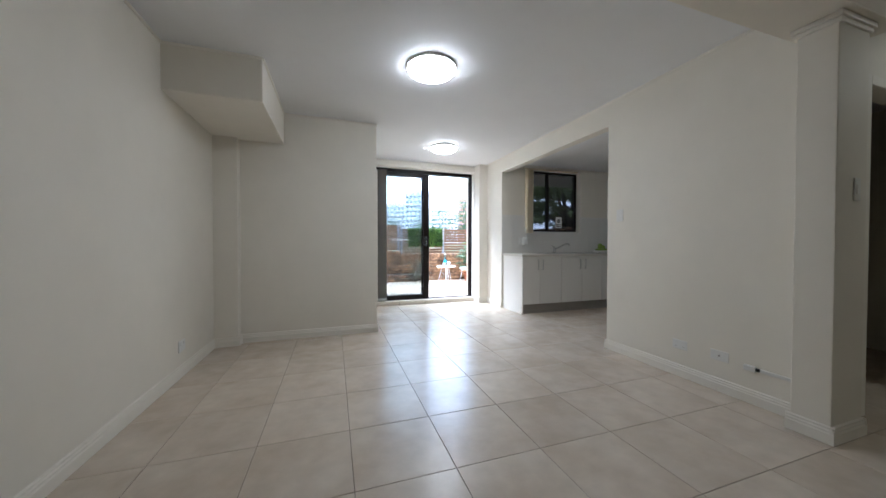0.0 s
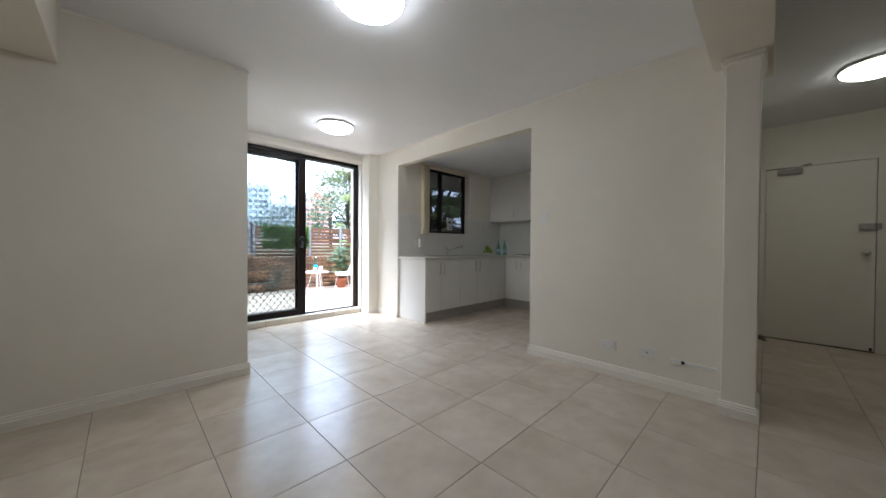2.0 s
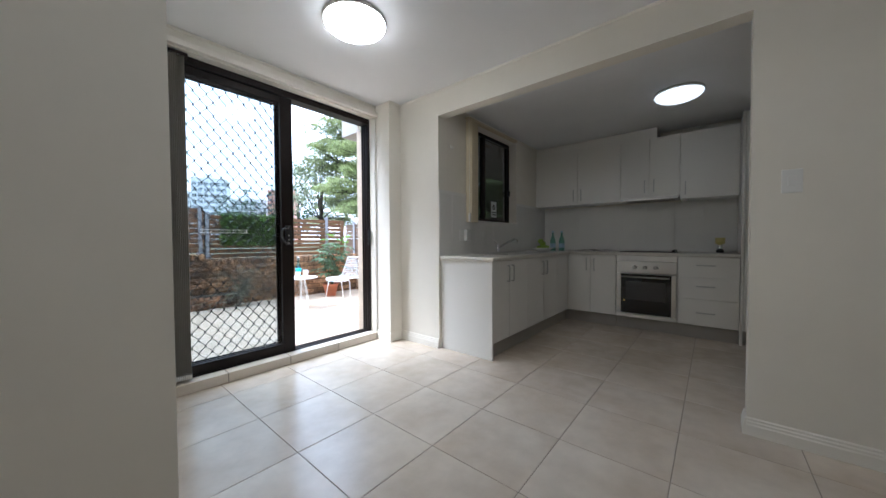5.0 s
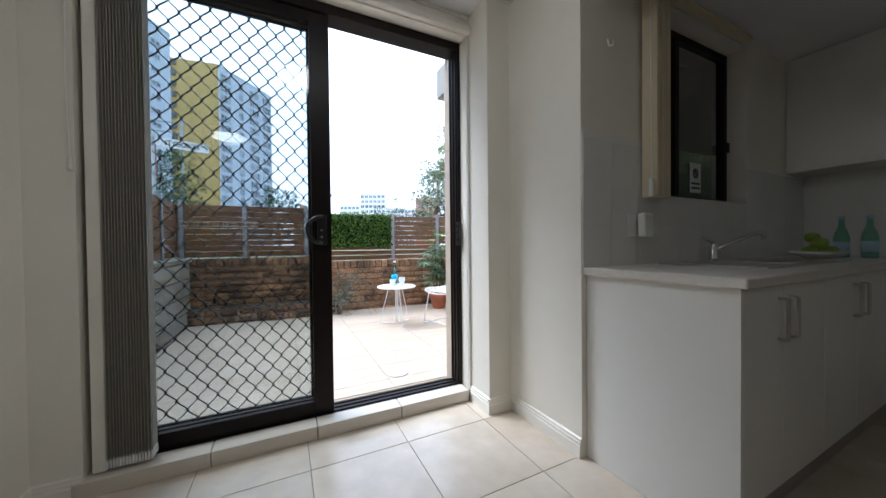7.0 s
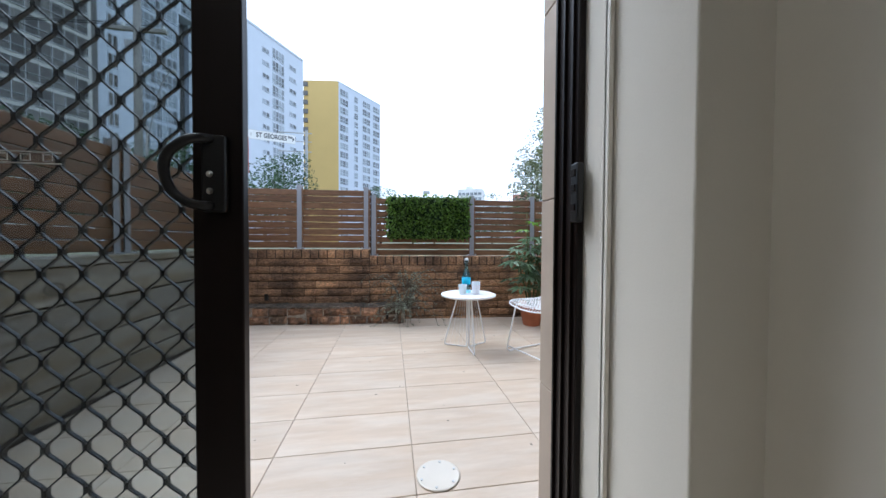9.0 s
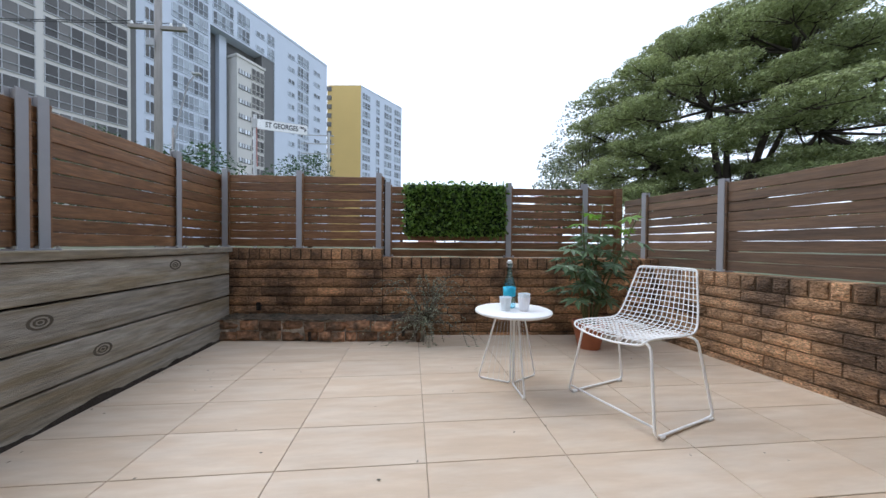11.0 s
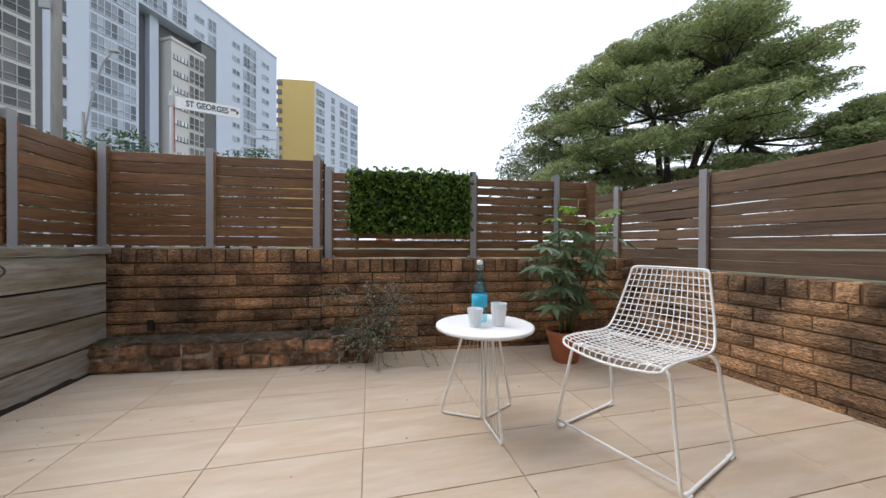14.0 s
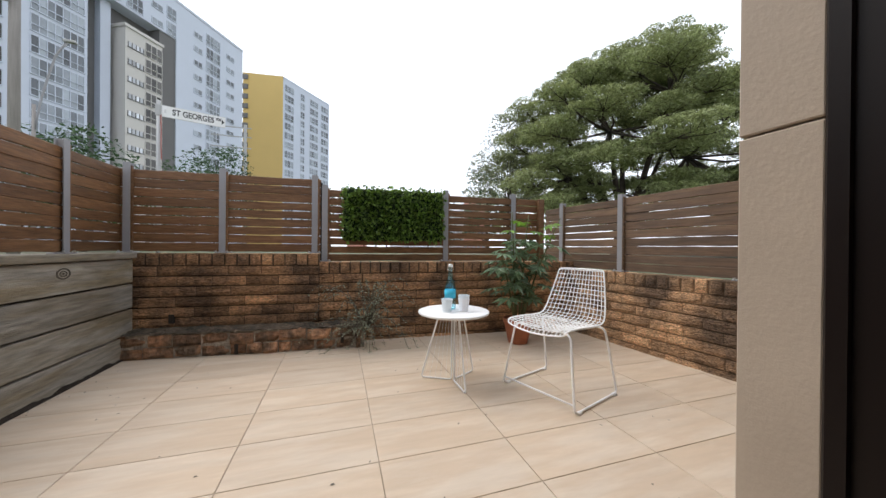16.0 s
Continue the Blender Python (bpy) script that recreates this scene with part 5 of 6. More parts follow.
cup(TX + 0.055, TY - 0.045, PZ + 0.4735 + 0.022, M_CUPA, "pale blue plastic cup stacked in another")

# ---------------- wire chair ----------------
chair = thing("wire_chair", pose(3.09, 6.914, PZ, 0, 0, -71), "white wire grid chair with sled legs on the patio", "chair")
PROF = [(-0.255, 0.405, 0.195), (-0.245, 0.422, 0.205), (-0.22, 0.431, 0.210), (-0.12, 0.431, 0.216), (0.0, 0.423, 0.219), (0.09, 0.422, 0.219), (0.135, 0.434, 0.217), (0.16, 0.462, 0.212), (0.185, 0.522, 0.201), (0.212, 0.608, 0.184), (0.236, 0.692, 0.167), (0.246, 0.732, 0.160)]


def shell(u, v):
    """A point of the seat shell: u across (-1 to 1), v from the front lip to the top."""
    k = v * (len(PROF) - 1)
    i = min(int(k), len(PROF) - 2)
    f = k - i
    y, z, w = (a * (1 - f) + c * f for a, c in zip(PROF[i], PROF[i + 1]))
    dip = (1 - u * u)
    seat = max(0.0, min(1.0, (6.5 - k) / 3))
    return Vector((u * w, y + 0.028 * dip * (1 - seat) - 0.012 * dip * (k < 1.5), 1.03 * z - 0.020 * dip * seat))


rim = [shell(-1, v / 30) for v in range(31)] + [shell(u / 8, 1) for u in range(-7, 8)] + [shell(1, v / 30) for v in range(30, -1, -1)] + [shell(u / 8, 0) for u in range(7, -8, -1)]
rim_s = []
for i in range(len(rim)):
    rim_s.append((rim[i - 1] + rim[i] * 2 + rim[(i + 1) % len(rim)]) / 4)
part("rim", tube(bmesh.new(), rim_s, 0.0052, 8, True), M_WHITE, chair, "thick white rim wire", True)
seat_wires, back_wires = [], []
for i in range(1, 15):
    u = -1 + 2 * i / 15
    seat_wires.append(tube(bmesh.new(), [shell(u, v / 36 * 6.6 / 11) for v in range(37)], 0.0026, 6))
    back_wires.append(tube(bmesh.new(), [shell(u, 0.6 + v / 24 * 0.4) for v in range(25)], 0.0026, 6))
last, acc, lines = shell(0, 0), 0.0, []
for i in range(1, 400):
    p = shell(0, i / 400)
    acc += (p - last).length
    last = p
    if acc > 0.0305:
        acc = 0.0
        lines.append(i / 400)
for v in lines:
    (seat_wires if v < 0.6 else back_wires).append(tube(bmesh.new(), [shell(-1 + 2 * k / 16, v) + Vector((0, 0, 0.002)) for k in range(17)], 0.0026, 6))
for nm, wires in (("seat", seat_wires), ("backrest", back_wires)):
    middle = part(nm, wires[6], M_WHITE, chair, "white wire grid", True)
    for k, w in enumerate(wires):
        if k != 6:
            part("wire", w, M_WHITE, middle, "", True)
for s in (-1, 1):
    fr = rounded([(s * 0.02, -0.175, 0.414), (s * 0.195, -0.185, 0.414), (s * 0.253, -0.235, 0.01), (s * 0.253, 0.235, 0.01), (s * 0.225, 0.135, 0.414), (s * 0.02, 0.12, 0.414)], 0.04, 6)
    part("sled_leg", tube(bmesh.new(), fr, 0.0066, 10), M_WHITE, chair, "white bent rod sled leg", True)
    for y in (-0.19, 0.20):
        part("glide", bbox(s * 0.253 - 0.012, s * 0.253 + 0.012, y - 0.018, y + 0.018, 0.0, 0.012, 0.003), M_WHITE, chair)
part("crossbar", tube(bmesh.new(), [(-0.249, -0.224, 0.05), (0.249, -0.224, 0.05)], 0.0058, 8), M_WHITE, chair, "", True)

# ---------------- potted plant ----------------
PX, PY = 3.375, 7.885
pot = thing("potted_plant", pose(PX, PY, PZ), "palmate leaved green plant in a terracotta pot", "potted plant")
part("pot", lathe([(0.0, 0.0), (0.085, 0.0), (0.09, 0.005), (0.128, 0.185), (0.138, 0.19), (0.142, 0.225), (0.138, 0.23), (0.126, 0.23), (0.118, 0.19), (0.0, 0.19)], 36), M_TERRA, pot, "terracotta pot", True)
part("soil", lathe([(0.0, 0.205), (0.06, 0.203), (0.121, 0.198)], 24), M_SOIL_SHADE, pot, "dark soil", True)
r = random.Random(21)


def palmate(c, d, up, size, rows, petioles):
    """A hand of leaflets round a stalk's end."""
    side = d.cross(up).normalized()
    for k in range(8):
        a = -2.5 + 5.0 * k / 7
        v = (d * math.cos(a) + side * math.sin(a) - up * 0.22).normalized()
        s = up.cross(v).normalized()
        rows.append((c, v, s, size * r.uniform(0.8, 1.05) * (1 - 0.10 * abs(a)), size * 0.27))


rows_old, rows_new = [], []
STEMS = [((-0.03, 0.0), (-0.06, 0.02, 1.24)), ((0.02, 0.01), (0.14, 0.05, 1.22)), ((0.04, -0.02), (0.36, -0.14, 1.18)), ((-0.05, -0.02), (-0.26, -0.12, 0.88)), ((0.0, 0.03), (0.02, 0.14, 0.95)), ((0.05, 0.03), (0.28, 0.06, 0.88))]
for (bx, by), (tx, ty, tz) in STEMS:
    line = [Vector((bx + (tx - bx) * f ** 1.3, by + (ty - by) * f ** 1.3, 0.2 + (tz - 0.2) * f)) for f in [i / 10 for i in range(11)]]
    stem = part("stem", tube(bmesh.new(), line, [0.011 - 0.0007 * i for i in range(11)], 7), M_STEM, pot, "", True)
    stalks = bmesh.new()
    for k in range(9):
        f = 0.30 + 0.72 * k / 9
        p = line[min(10, int(f * 10))]
        az = k * 2.4 + tx * 9
        d = Vector((math.cos(az), math.sin(az), 0.35 + 0.3 * f)).normalized()
        ln = r.uniform(0.09, 0.19) * (1.15 - 0.55 * f)
        q = p + d * ln + Vector((0, 0, -0.02))
        tube(stalks, [p, p + d * ln * 0.5 + Vector((0, 0, 0.012)), q], 0.0022, 5)
        up = (Vector((0, 0, 1)) + d * 0.45 + unit(r) * 0.25).normalized()
        flat = (d - up * d.dot(up)).normalized()
        young = f > 0.86 and tz > 1.0
        palmate(q, flat, up, r.uniform(0.13, 0.185) * (0.75 if young else 1.0), rows_new if young else rows_old, stalks)
    part("leaf_stalks", stalks, M_STEM, stem)["kind"] = "stuff"
for nm, rws, mt in (("leaves", rows_old, M_LEAF), ("young_leaves", rows_new, M_YOUNG)):
    o = new(nm, leaf_mesh(nm, rws, mt, 0.35))
    o.parent = pot
    o["kind"] = "stuff"

# ---------------- wiry creeper at the ledge's end ----------------
r = random.Random(33)
creeper = thing("creeper_plant", pose(1.985, 8.16, PZ), "dry grey green wiry creeper growing out of the brick ledge", "plant")
twigs, rows = bmesh.new(), []
for k in range(58):
    az = r.uniform(-math.pi, 0.15)
    reach, rise = r.choice((r.uniform(0.1, 0.35), r.uniform(0.2, 0.62))), r.uniform(0.02, 0.55)
    trail = k % 5 == 0
    pts = []
    for i in range(9):
        f = i / 8
        z = 0.17 + rise * math.sin(f * math.pi * 0.62) - (0.30 if trail else 0.16) * f * f
        w = Vector((math.cos(az) * reach * f + 0.02 * math.sin(7 * f + k), -abs(math.sin(az)) * reach * f * 0.55 - 0.02, max(0.012, z)))
        pts.append(w)
    tube(twigs, pts, [0.0036 - 0.0003 * i for i in range(9)], 4)
    for a, c in zip(pts[1:], pts[2:]):
        for _ in range(4):
            p = a.lerp(c, r.random())
            d = unit(r)
            rows.append((p, d, d.cross(unit(r)).normalized(), r.uniform(0.014, 0.026), r.uniform(0.006, 0.012)))
for x, n in ((0.30, 14), (0.38, 12), (0.03, 16)):
    p = Vector((x, -0.09, 0.16))
    line = [p + Vector((0.06 * i / n * (1 if x > 0.1 else -0.3), -0.14 * i / n, -0.15 * min(1, i / n * 1.3))) for i in range(n)]
    tube(twigs, line, 0.002, 4)
    for q in line:
        for sgn in (-1, 1):
            d = Vector((sgn * 0.8, -0.4, 0.1)).normalized()
            rows.append((q, d, Vector((0, 0, 1)).cross(d).normalized(), 0.02, 0.013))
part("twig_tangle", twigs, M_TWIG, creeper)["kind"] = "stuff"
o = new("leaves", leaf_mesh("leaves", rows, M_DRY))
o.parent = creeper
o["kind"] = "stuff"

# a few dry leaves and crumbs blown over the tiles
r = random.Random(51)
rows = []
for k in range(70):
    x, y = r.uniform(0.3, 3.6), 8.2 - 2.4 * r.random() ** 1.8
    if k > 50:
        x, y = r.uniform(0.16, 0.3), r.uniform(5.9, 8.2)
    a = r.uniform(0, 6.28)
    d = Vector((math.cos(a), math.sin(a), 0.0))
    rows.append((Vector((x, y, PZ + 0.0015)), d, Vector((-d.y, d.x, 0.06)), r.uniform(0.008, 0.022), r.uniform(0.005, 0.011)))
litter = tagged(new("leaf_litter", leaf_mesh("leaf_litter", rows, M_TWIG)), "small dry brown leaves scattered on the patio tiles", "leaf litter", "", "stuff")

# drain cover
drain = thing("drain_cover", pose(2.008, 5.74, PZ), "round cream plastic drain cover in the patio", "drain cover")
part("cover", lathe([(0.086, 0.0005), (0.086, 0.005), (0.081, 0.007), (0.078, 0.006), (0.0, 0.006)], 40), M_SILL, drain, "", True)
for k in range(6):
    a = k * math.pi / 3 + 0.3
    part("screw", lathe([(0.005, 0.0), (0.005, 0.003), (0.0, 0.003)], 8), M_STEEL, drain).matrix_basis = pose(0.07 * math.cos(a), 0.07 * math.sin(a), 0.0058)


# ---------------- street furniture beyond the fence ----------------
GZ = 0.62
M_GREY = material("galvanised grey paint", (0.40, 0.40, 0.40), 0.6, vary=0.1, scale=4)
sign = thing("street_sign", pose(-1.03, 11.52, GZ), "white street name sign on a steel pole", "street sign")
part("pole", tube(bmesh.new(), [(0, 0, 0), (0, 0, 2.63)], 0.030, 16), M_GREY, sign, "grey steel pole", True)
part("pole_cap", lathe([(0.033, 2.63), (0.033, 2.645), (0.0, 2.655)], 16), M_STEEL, sign)
blade = part("blade", bbox(0.0, 0.87, -0.088, 0.088, -0.006, 0.006, 0.003, 1), M_SIGN, sign, "white enamel blade")
blade.matrix_basis = pose(0.02, 0.0, 2.49, 90, 0, 18)
part("blade_border", boxes((0.0, 0.87, -0.092, -0.087, -0.008, 0.008), (0.0, 0.87, 0.087, 0.092, -0.008, 0.008)), M_STEEL, blade)
bracket = part("bracket", bbox(-0.036, 0.036, -0.036, 0.036, 2.40, 2.58, 0.008), M_GREY, sign, "steel bracket")


def letters(text, size, x, y, parent, mat):
    cu = bpy.data.curves.new("lettering", "FONT")
    cu.body, cu.size, cu.extrude, cu.offset, cu.align_y = text, size, 0.001, 0.0035, "CENTER"
    tmp = bpy.data.objects.new("lettering", cu)
    scene.collection.objects.link(tmp)
    bpy.context.view_layer.update()
    me = bpy.data.meshes.new_from_object(tmp.evaluated_get(bpy.context.evaluated_depsgraph_get()))
    bpy.data.objects.remove(tmp)
    me.materials.append(mat)
    ob = new("lettering", me)
    ob.parent = parent
    ob.matrix_basis = pose(x, y, 0.0075) @ Matrix.Diagonal((0.74, 1.0, 1.0, 1.0))
    return ob


letters("ST GEORGES", 0.132, 0.15, 0.0, blade, M_BLACK)
letters("PDE", 0.055, 0.735, 0.03, blade, M_BLACK)
bm = bmesh.new()
bm.faces.new([bm.verts.new(v) for v in ((0.815, -0.045, 0.0075), (0.855, 0.0, 0.0075), (0.815, 0.045, 0.0075))])
part("arrow", bm, M_BLACK, blade)
part("emblem", boxes((0.05, 0.075, -0.03, 0.03, 0.006, 0.0075)), M_STEEL, blade)
part("tape", tube(bmesh.new(), [(0.036, -0.016, 2.42), (0.045, -0.024, 2.2), (0.04, -0.016, 1.95), (0.05, -0.024, 1.7)], 0.009, 5), material("faded red tape", (0.35, 0.12, 0.1), 0.6), sign, "faded red tape")

pole = thing("power_pole", pose(-6.6, 16.96, GZ - 0.2), "weathered timber power pole", "power pole")
part("pole_shaft", tube(bmesh.new(), [(0, 0, 0), (0, 0, 6.0), (0.02, 0, 11.0)], [0.125, 0.11, 0.095], 18), M_POLE, pole, "", True)
part("crossarm", bbox(-0.9, 0.9, -0.06, 0.06, 7.55, 7.67, 0.01), M_POLE, pole)
for x in (-0.8, -0.4, 0.4, 0.8):
    part("insulator", lathe([(0.02, 7.67), (0.04, 7.70), (0.045, 7.74), (0.02, 7.80), (0.0, 7.81)], 10, x, 0), M_SIGN, pole, "", True)
part("fitting", bbox(-0.22, 0.02, -0.24, -0.16, 6.9, 7.15, 0.02), M_POST, pole)
lamp = thing("street_lamp", pose(-10.95, 23.98, GZ - 1.2), "street lamp on a curved arm", "street lamp")
part("pole", tube(bmesh.new(), [(0, 0, 0), (0, 0, 7.6)], [0.085, 0.06], 12), M_POLE, lamp, "", True)
part("arm", tube(bmesh.new(), rounded([(0, 0, 6.3), (0.25, 0.0, 8.0), (0.75, 0.0, 10.0), (1.15, 0.0, 10.55)], 0.8, 6), 0.04, 8), M_POST, lamp, "", True)
part("lamp_head", bbox(0.98, 1.42, -0.10, 0.10, 10.5, 10.62, 0.04, 3), M_GREY, lamp, "grey lamp head")
cable = thing("overhead_cable", pose(-6.6, 16.96, GZ + 7.6), "thin overhead power cables", "cable")
for k, x in enumerate((-0.8, -0.4, 0.4, 0.8)):
    a, c = Vector((x, 0, 0)), Vector((-26 + x, 2.5, 1.5))
    part("wire", tube(bmesh.new(), [a.lerp(c, f) + Vector((0, 0, -1.6 * f * (1 - f))) for f in [i / 14 for i in range(15)]], 0.008, 5), M_BLACK, cable)
gantry = thing("rail_gantry", pose(-8.2, 45.5, GZ), "grey steel rail gantry with cross arms", "gantry")
part("mast", boxes((-0.12, 0.12, -0.12, 0.12, 0, 13.6)), M_GREY, gantry)
for z in (11.0, 12.2, 13.2):
    part("cross_arm", boxes((-3.2, 0.6, -0.05, 0.05, z, z + 0.1)), M_GREY, gantry)
mast = thing("light_mast", pose(6.3, 48.5, GZ), "grey mast with a box head", "mast")
part("mast_pole", tube(bmesh.new(), [(0, 0, 0), (0, 0, 7.2)], 0.12, 10), M_GREY, mast)
part("head", bbox(-0.15, 0.75, -0.2, 0.2, 6.9, 7.3, 0.03), M_GREY, mast)


# ---------------- apartment towers ----------------
def tower(name, p_left, p_right, depth, top, blocks, label, base=-3.0, sunk=0.0):
    """A slab block. Its front runs from p_left to p_right. blocks: rows of
    (part name, x0, x1, y0, y1, z0, z1, material); returns the thing."""
    d = Vector((p_right[0] - p_left[0], p_right[1] - p_left[1], 0))
    ang = math.degrees(math.atan2(d.y, d.x))
    t = thing(name, pose(p_left[0], p_left[1], base - sunk, 0, 0, ang), label, "building")
    for nm, x0, x1, y0, y1, z0, z1, mt in blocks:
        part(nm, boxes((x0, x1, y0, y1, z0 - base, z1 - base)), mt, t)
    return t


def window_column(t, x0, x1, z0, z1, step, cols, height, y, mat=M_PANE, frame=M_TOWER, base=-3.0, gap=0.12, rail=False):
    """One upright row of windows: panes set back behind a raised surround."""
    panes, frames = bmesh.new(), bmesh.new()
    w = (x1 - x0) / cols
    z = z1 - step
    while z > z0:
        zz = z - base
        for c in range(cols):
            a = x0 + c * w
            box(panes, a + gap / 2, a + w - gap / 2, y - 0.03, y + 0.05, zz, zz + height)
        box(frames, x0 - 0.08, x1 + 0.08, y - 0.14, y + 0.02, zz - 0.12, zz)
        if rail:
            box(frames, x0 - 0.08, x1 + 0.08, y - 0.16, y + 0.02, zz + height * 0.36, zz + height * 0.36 + 0.10)
        for c in range(cols + 1):
            a = x0 + c * w
            box(frames, a - 0.045, a + 0.045, y - 0.10, y + 0.02, zz, zz + height)
        z -= step
    for nm, b, mt in (("glazing", panes, mat), ("glazing_grid", frames, frame)):
        o = part(nm, b, mt, t)
        o["kind"] = "stuff"


CX, CY = 1.94, 5.74
L = 74.0
P1 = (CX - 23.2, CY + 90.0)
P0 = (P1[0] - 0.468 * L, P1[1] - 0.884 * L)
TOP = 50.4
X = lambda s: L - s
t1 = tower("apartment_tower", P0, P1, 14, TOP, [
    ("wall", X(16.4), X(0), 0, 14, -3, TOP, M_TOWER), ("wall", X(41.1), X(30.1), 0, 14, -3, TOP, M_TOWER), ("wall", X(30.1), X(16.4), 0, 14, 43.0, TOP, M_TOWER),
    ("shaft_wall", X(30.1), X(16.4), 2.6, 14, -3, 43.0, M_TOWER_D), ("dark_panel", X(19.4), X(16.4), 0.2, 2.6, -3, 43.0, M_TOWER_D),
    ("stair_core", X(25.4), X(19.4), -0.5, 2.6, -3, 39.6, M_TOWER_G), ("core_cap", X(25.6), X(19.2), -0.7, 2.6, 39.6, 40.1, M_TOWER_G),
    ("lift_shaft", X(27.6), X(26.2), 1.4, 2.6, -3, 43.0, M_TOWER),
    ("wall", X(42.2), X(41.1), -0.2, 14, -3, TOP, M_TOWER_D), ("wall", X(74), X(42.2), -1.2, 14, -3, TOP - 0.4, M_TOWER_G), ("parapet", X(40.2), X(0), -0.12, 0.2, TOP, TOP + 0.5, M_TOWER)],
    "tall pale blue grey apartment slab with window bands", sunk=1.9)
ST = 2.92
window_column(t1, X(12.7), X(10.9), 0, TOP - 1.2, ST, 2, 0.95, 0)
window_column(t1, X(9.9), X(6.5), 0, TOP - 1.2, ST, 4, 2.25, 0, rail=True)
window_column(t1, X(4.7), X(2.6), 0, TOP - 1.2, ST, 2, 0.95, 0)
window_column(t1, X(18.2), X(16.5), 43.2, TOP - 1.2, ST, 2, 2.2, 0, rail=True)
window_column(t1, X(36.2), X(30.5), 0, TOP - 1.0, ST, 7, 2.3, 0, rail=True)
window_column(t1, X(29.6), X(25.8), 43.2, TOP - 1.0, ST, 5, 2.3, 0, rail=True)
window_column(t1, X(24.9), X(22.4), 43.2, TOP - 1.0, ST, 3, 2.3, 0, rail=True)
window_column(t1, X(20.9), X(19.0), 43.2, TOP - 1.0, ST, 2, 0.95, 0)
window_column(t1, X(39.9), X(38.7), 0, TOP - 1.0, ST, 2, 1.9, 0, mat=M_PANE_D)
window_column(t1, X(25.0), X(22.6), 0, 39.4, ST, 4, 0.85, -0.5, frame=M_TOWER_D, mat=M_PANE_W)
window_column(t1, X(22.3), X(19.5), 0, 39.4, ST, 3, 2.3, -0.5, frame=M_TOWER_G, rail=True, mat=M_PANE_D)
window_column(t1, X(29.8), X(28.4), 0, 43, ST, 2, 1.6, 2.6, frame=M_TOWER_D)
for a, c, n in ((73.5, 66.4, 6), (65.6, 58.8, 6), (57.6, 51.4, 5), (50.6, 42.6, 7)):
    window_column(t1, X(a), X(c), 0, TOP - 1.4, ST, n, 2.3, -1.2, frame=M_TOWER_F, rail=True, mat=M_PANE_D)

# ochre-ended tower
def polar(az, d):
    return (CX + d * math.sin(radians(az)), CY + d * math.cos(radians(az)))


Y0, Y1, Y2 = polar(-14.35, 114.0), polar(-8.92, 110.5), polar(-1.94, 125.5)
YT = 0.9 + 110.5 * math.tan(radians(25.2))
wa = (Vector(Y2) - Vector(Y1)).length
t2 = tower("apartment_tower", Y1, Y2, 12, YT, [("wall", 0, wa, 0, 11.0, -3, YT, M_TOWER), ("parapet", 0, wa, -0.1, 0.2, YT, YT + 0.4, M_TOWER)], "pale apartment tower with an ochre end wall")
ye = (Vector(Y1) - Vector(Y0)).length
ang = math.degrees(math.atan2(Y1[1] - Y0[1], Y1[0] - Y0[0])) - math.degrees(math.atan2(Y2[1] - Y1[1], Y2[0] - Y1[0]))
we = part("end_wall", boxes((-ye, 0, -0.05, 2.0, 0, YT + 3.4)), M_TOWER_Y, t2, "ochre rendered end wall")
we.matrix_basis = pose(0, 0, 0, 0, 0, ang)
b = bmesh.new()
z = YT
while z > 3:
    box(b, -ye - 0.1, -ye + 1.4, -0.4, -0.06, z - 1.6 + 3, z - 0.2 + 3)
    z -= ST
st = part("stair_windows", b, M_TOWER_D, t2)
st.matrix_basis = pose(0, 0, 0, 0, 0, ang)
st["kind"] = "stuff"
for a, c, n in ((0.03, 0.20, 3), (0.34, 0.42, 2), (0.54, 0.72, 4), (0.80, 0.97, 3)):
    window_column(t2, wa * a, wa * c, 0, YT - 0.8, ST, n, 2.0, 0, rail=True)

# far blocks seen through the open door
for az, d, w, h, mt, lab, nc in ((7.6, 210, 12, 30, M_TOWER_W, "far white apartment block with balconies", 5), (11.0, 200, 15, 36, M_TOWER_W, "far white stepped apartment block", 6), (15.0, 230, 22, 30, M_TOWER_W, "far long white apartment block", 9),
                                 (19.5, 240, 16, 22, M_TOWER_W, "far low white apartment block", 6), (20.6, 215, 15, 34.5, M_TOWER_O, "far salmon brick apartment block", 5), (0.3, 190, 9, 24, M_TOWER_O, "far small brick apartment building", 3)):
    a = polar(az + 0.8, d)
    e = (a[0] + w * math.cos(radians(-az - 14)), a[1] + w * math.sin(radians(-az - 14)))
    t = tower("apartment_block", a, e, 12, h, [("wall", 0, w, 0, 12, -3, h, mt), ("roof_box", w * 0.3, w * 0.55, 3, 8, h, h + 2.2, mt)], lab, sunk=2.4)
    for i in range(nc):
        window_column(t, w * (i + 0.12) / nc, w * (i + 0.88) / nc, 2, h - 0.8, 3.0, 2, 1.6, 0, frame=mt)


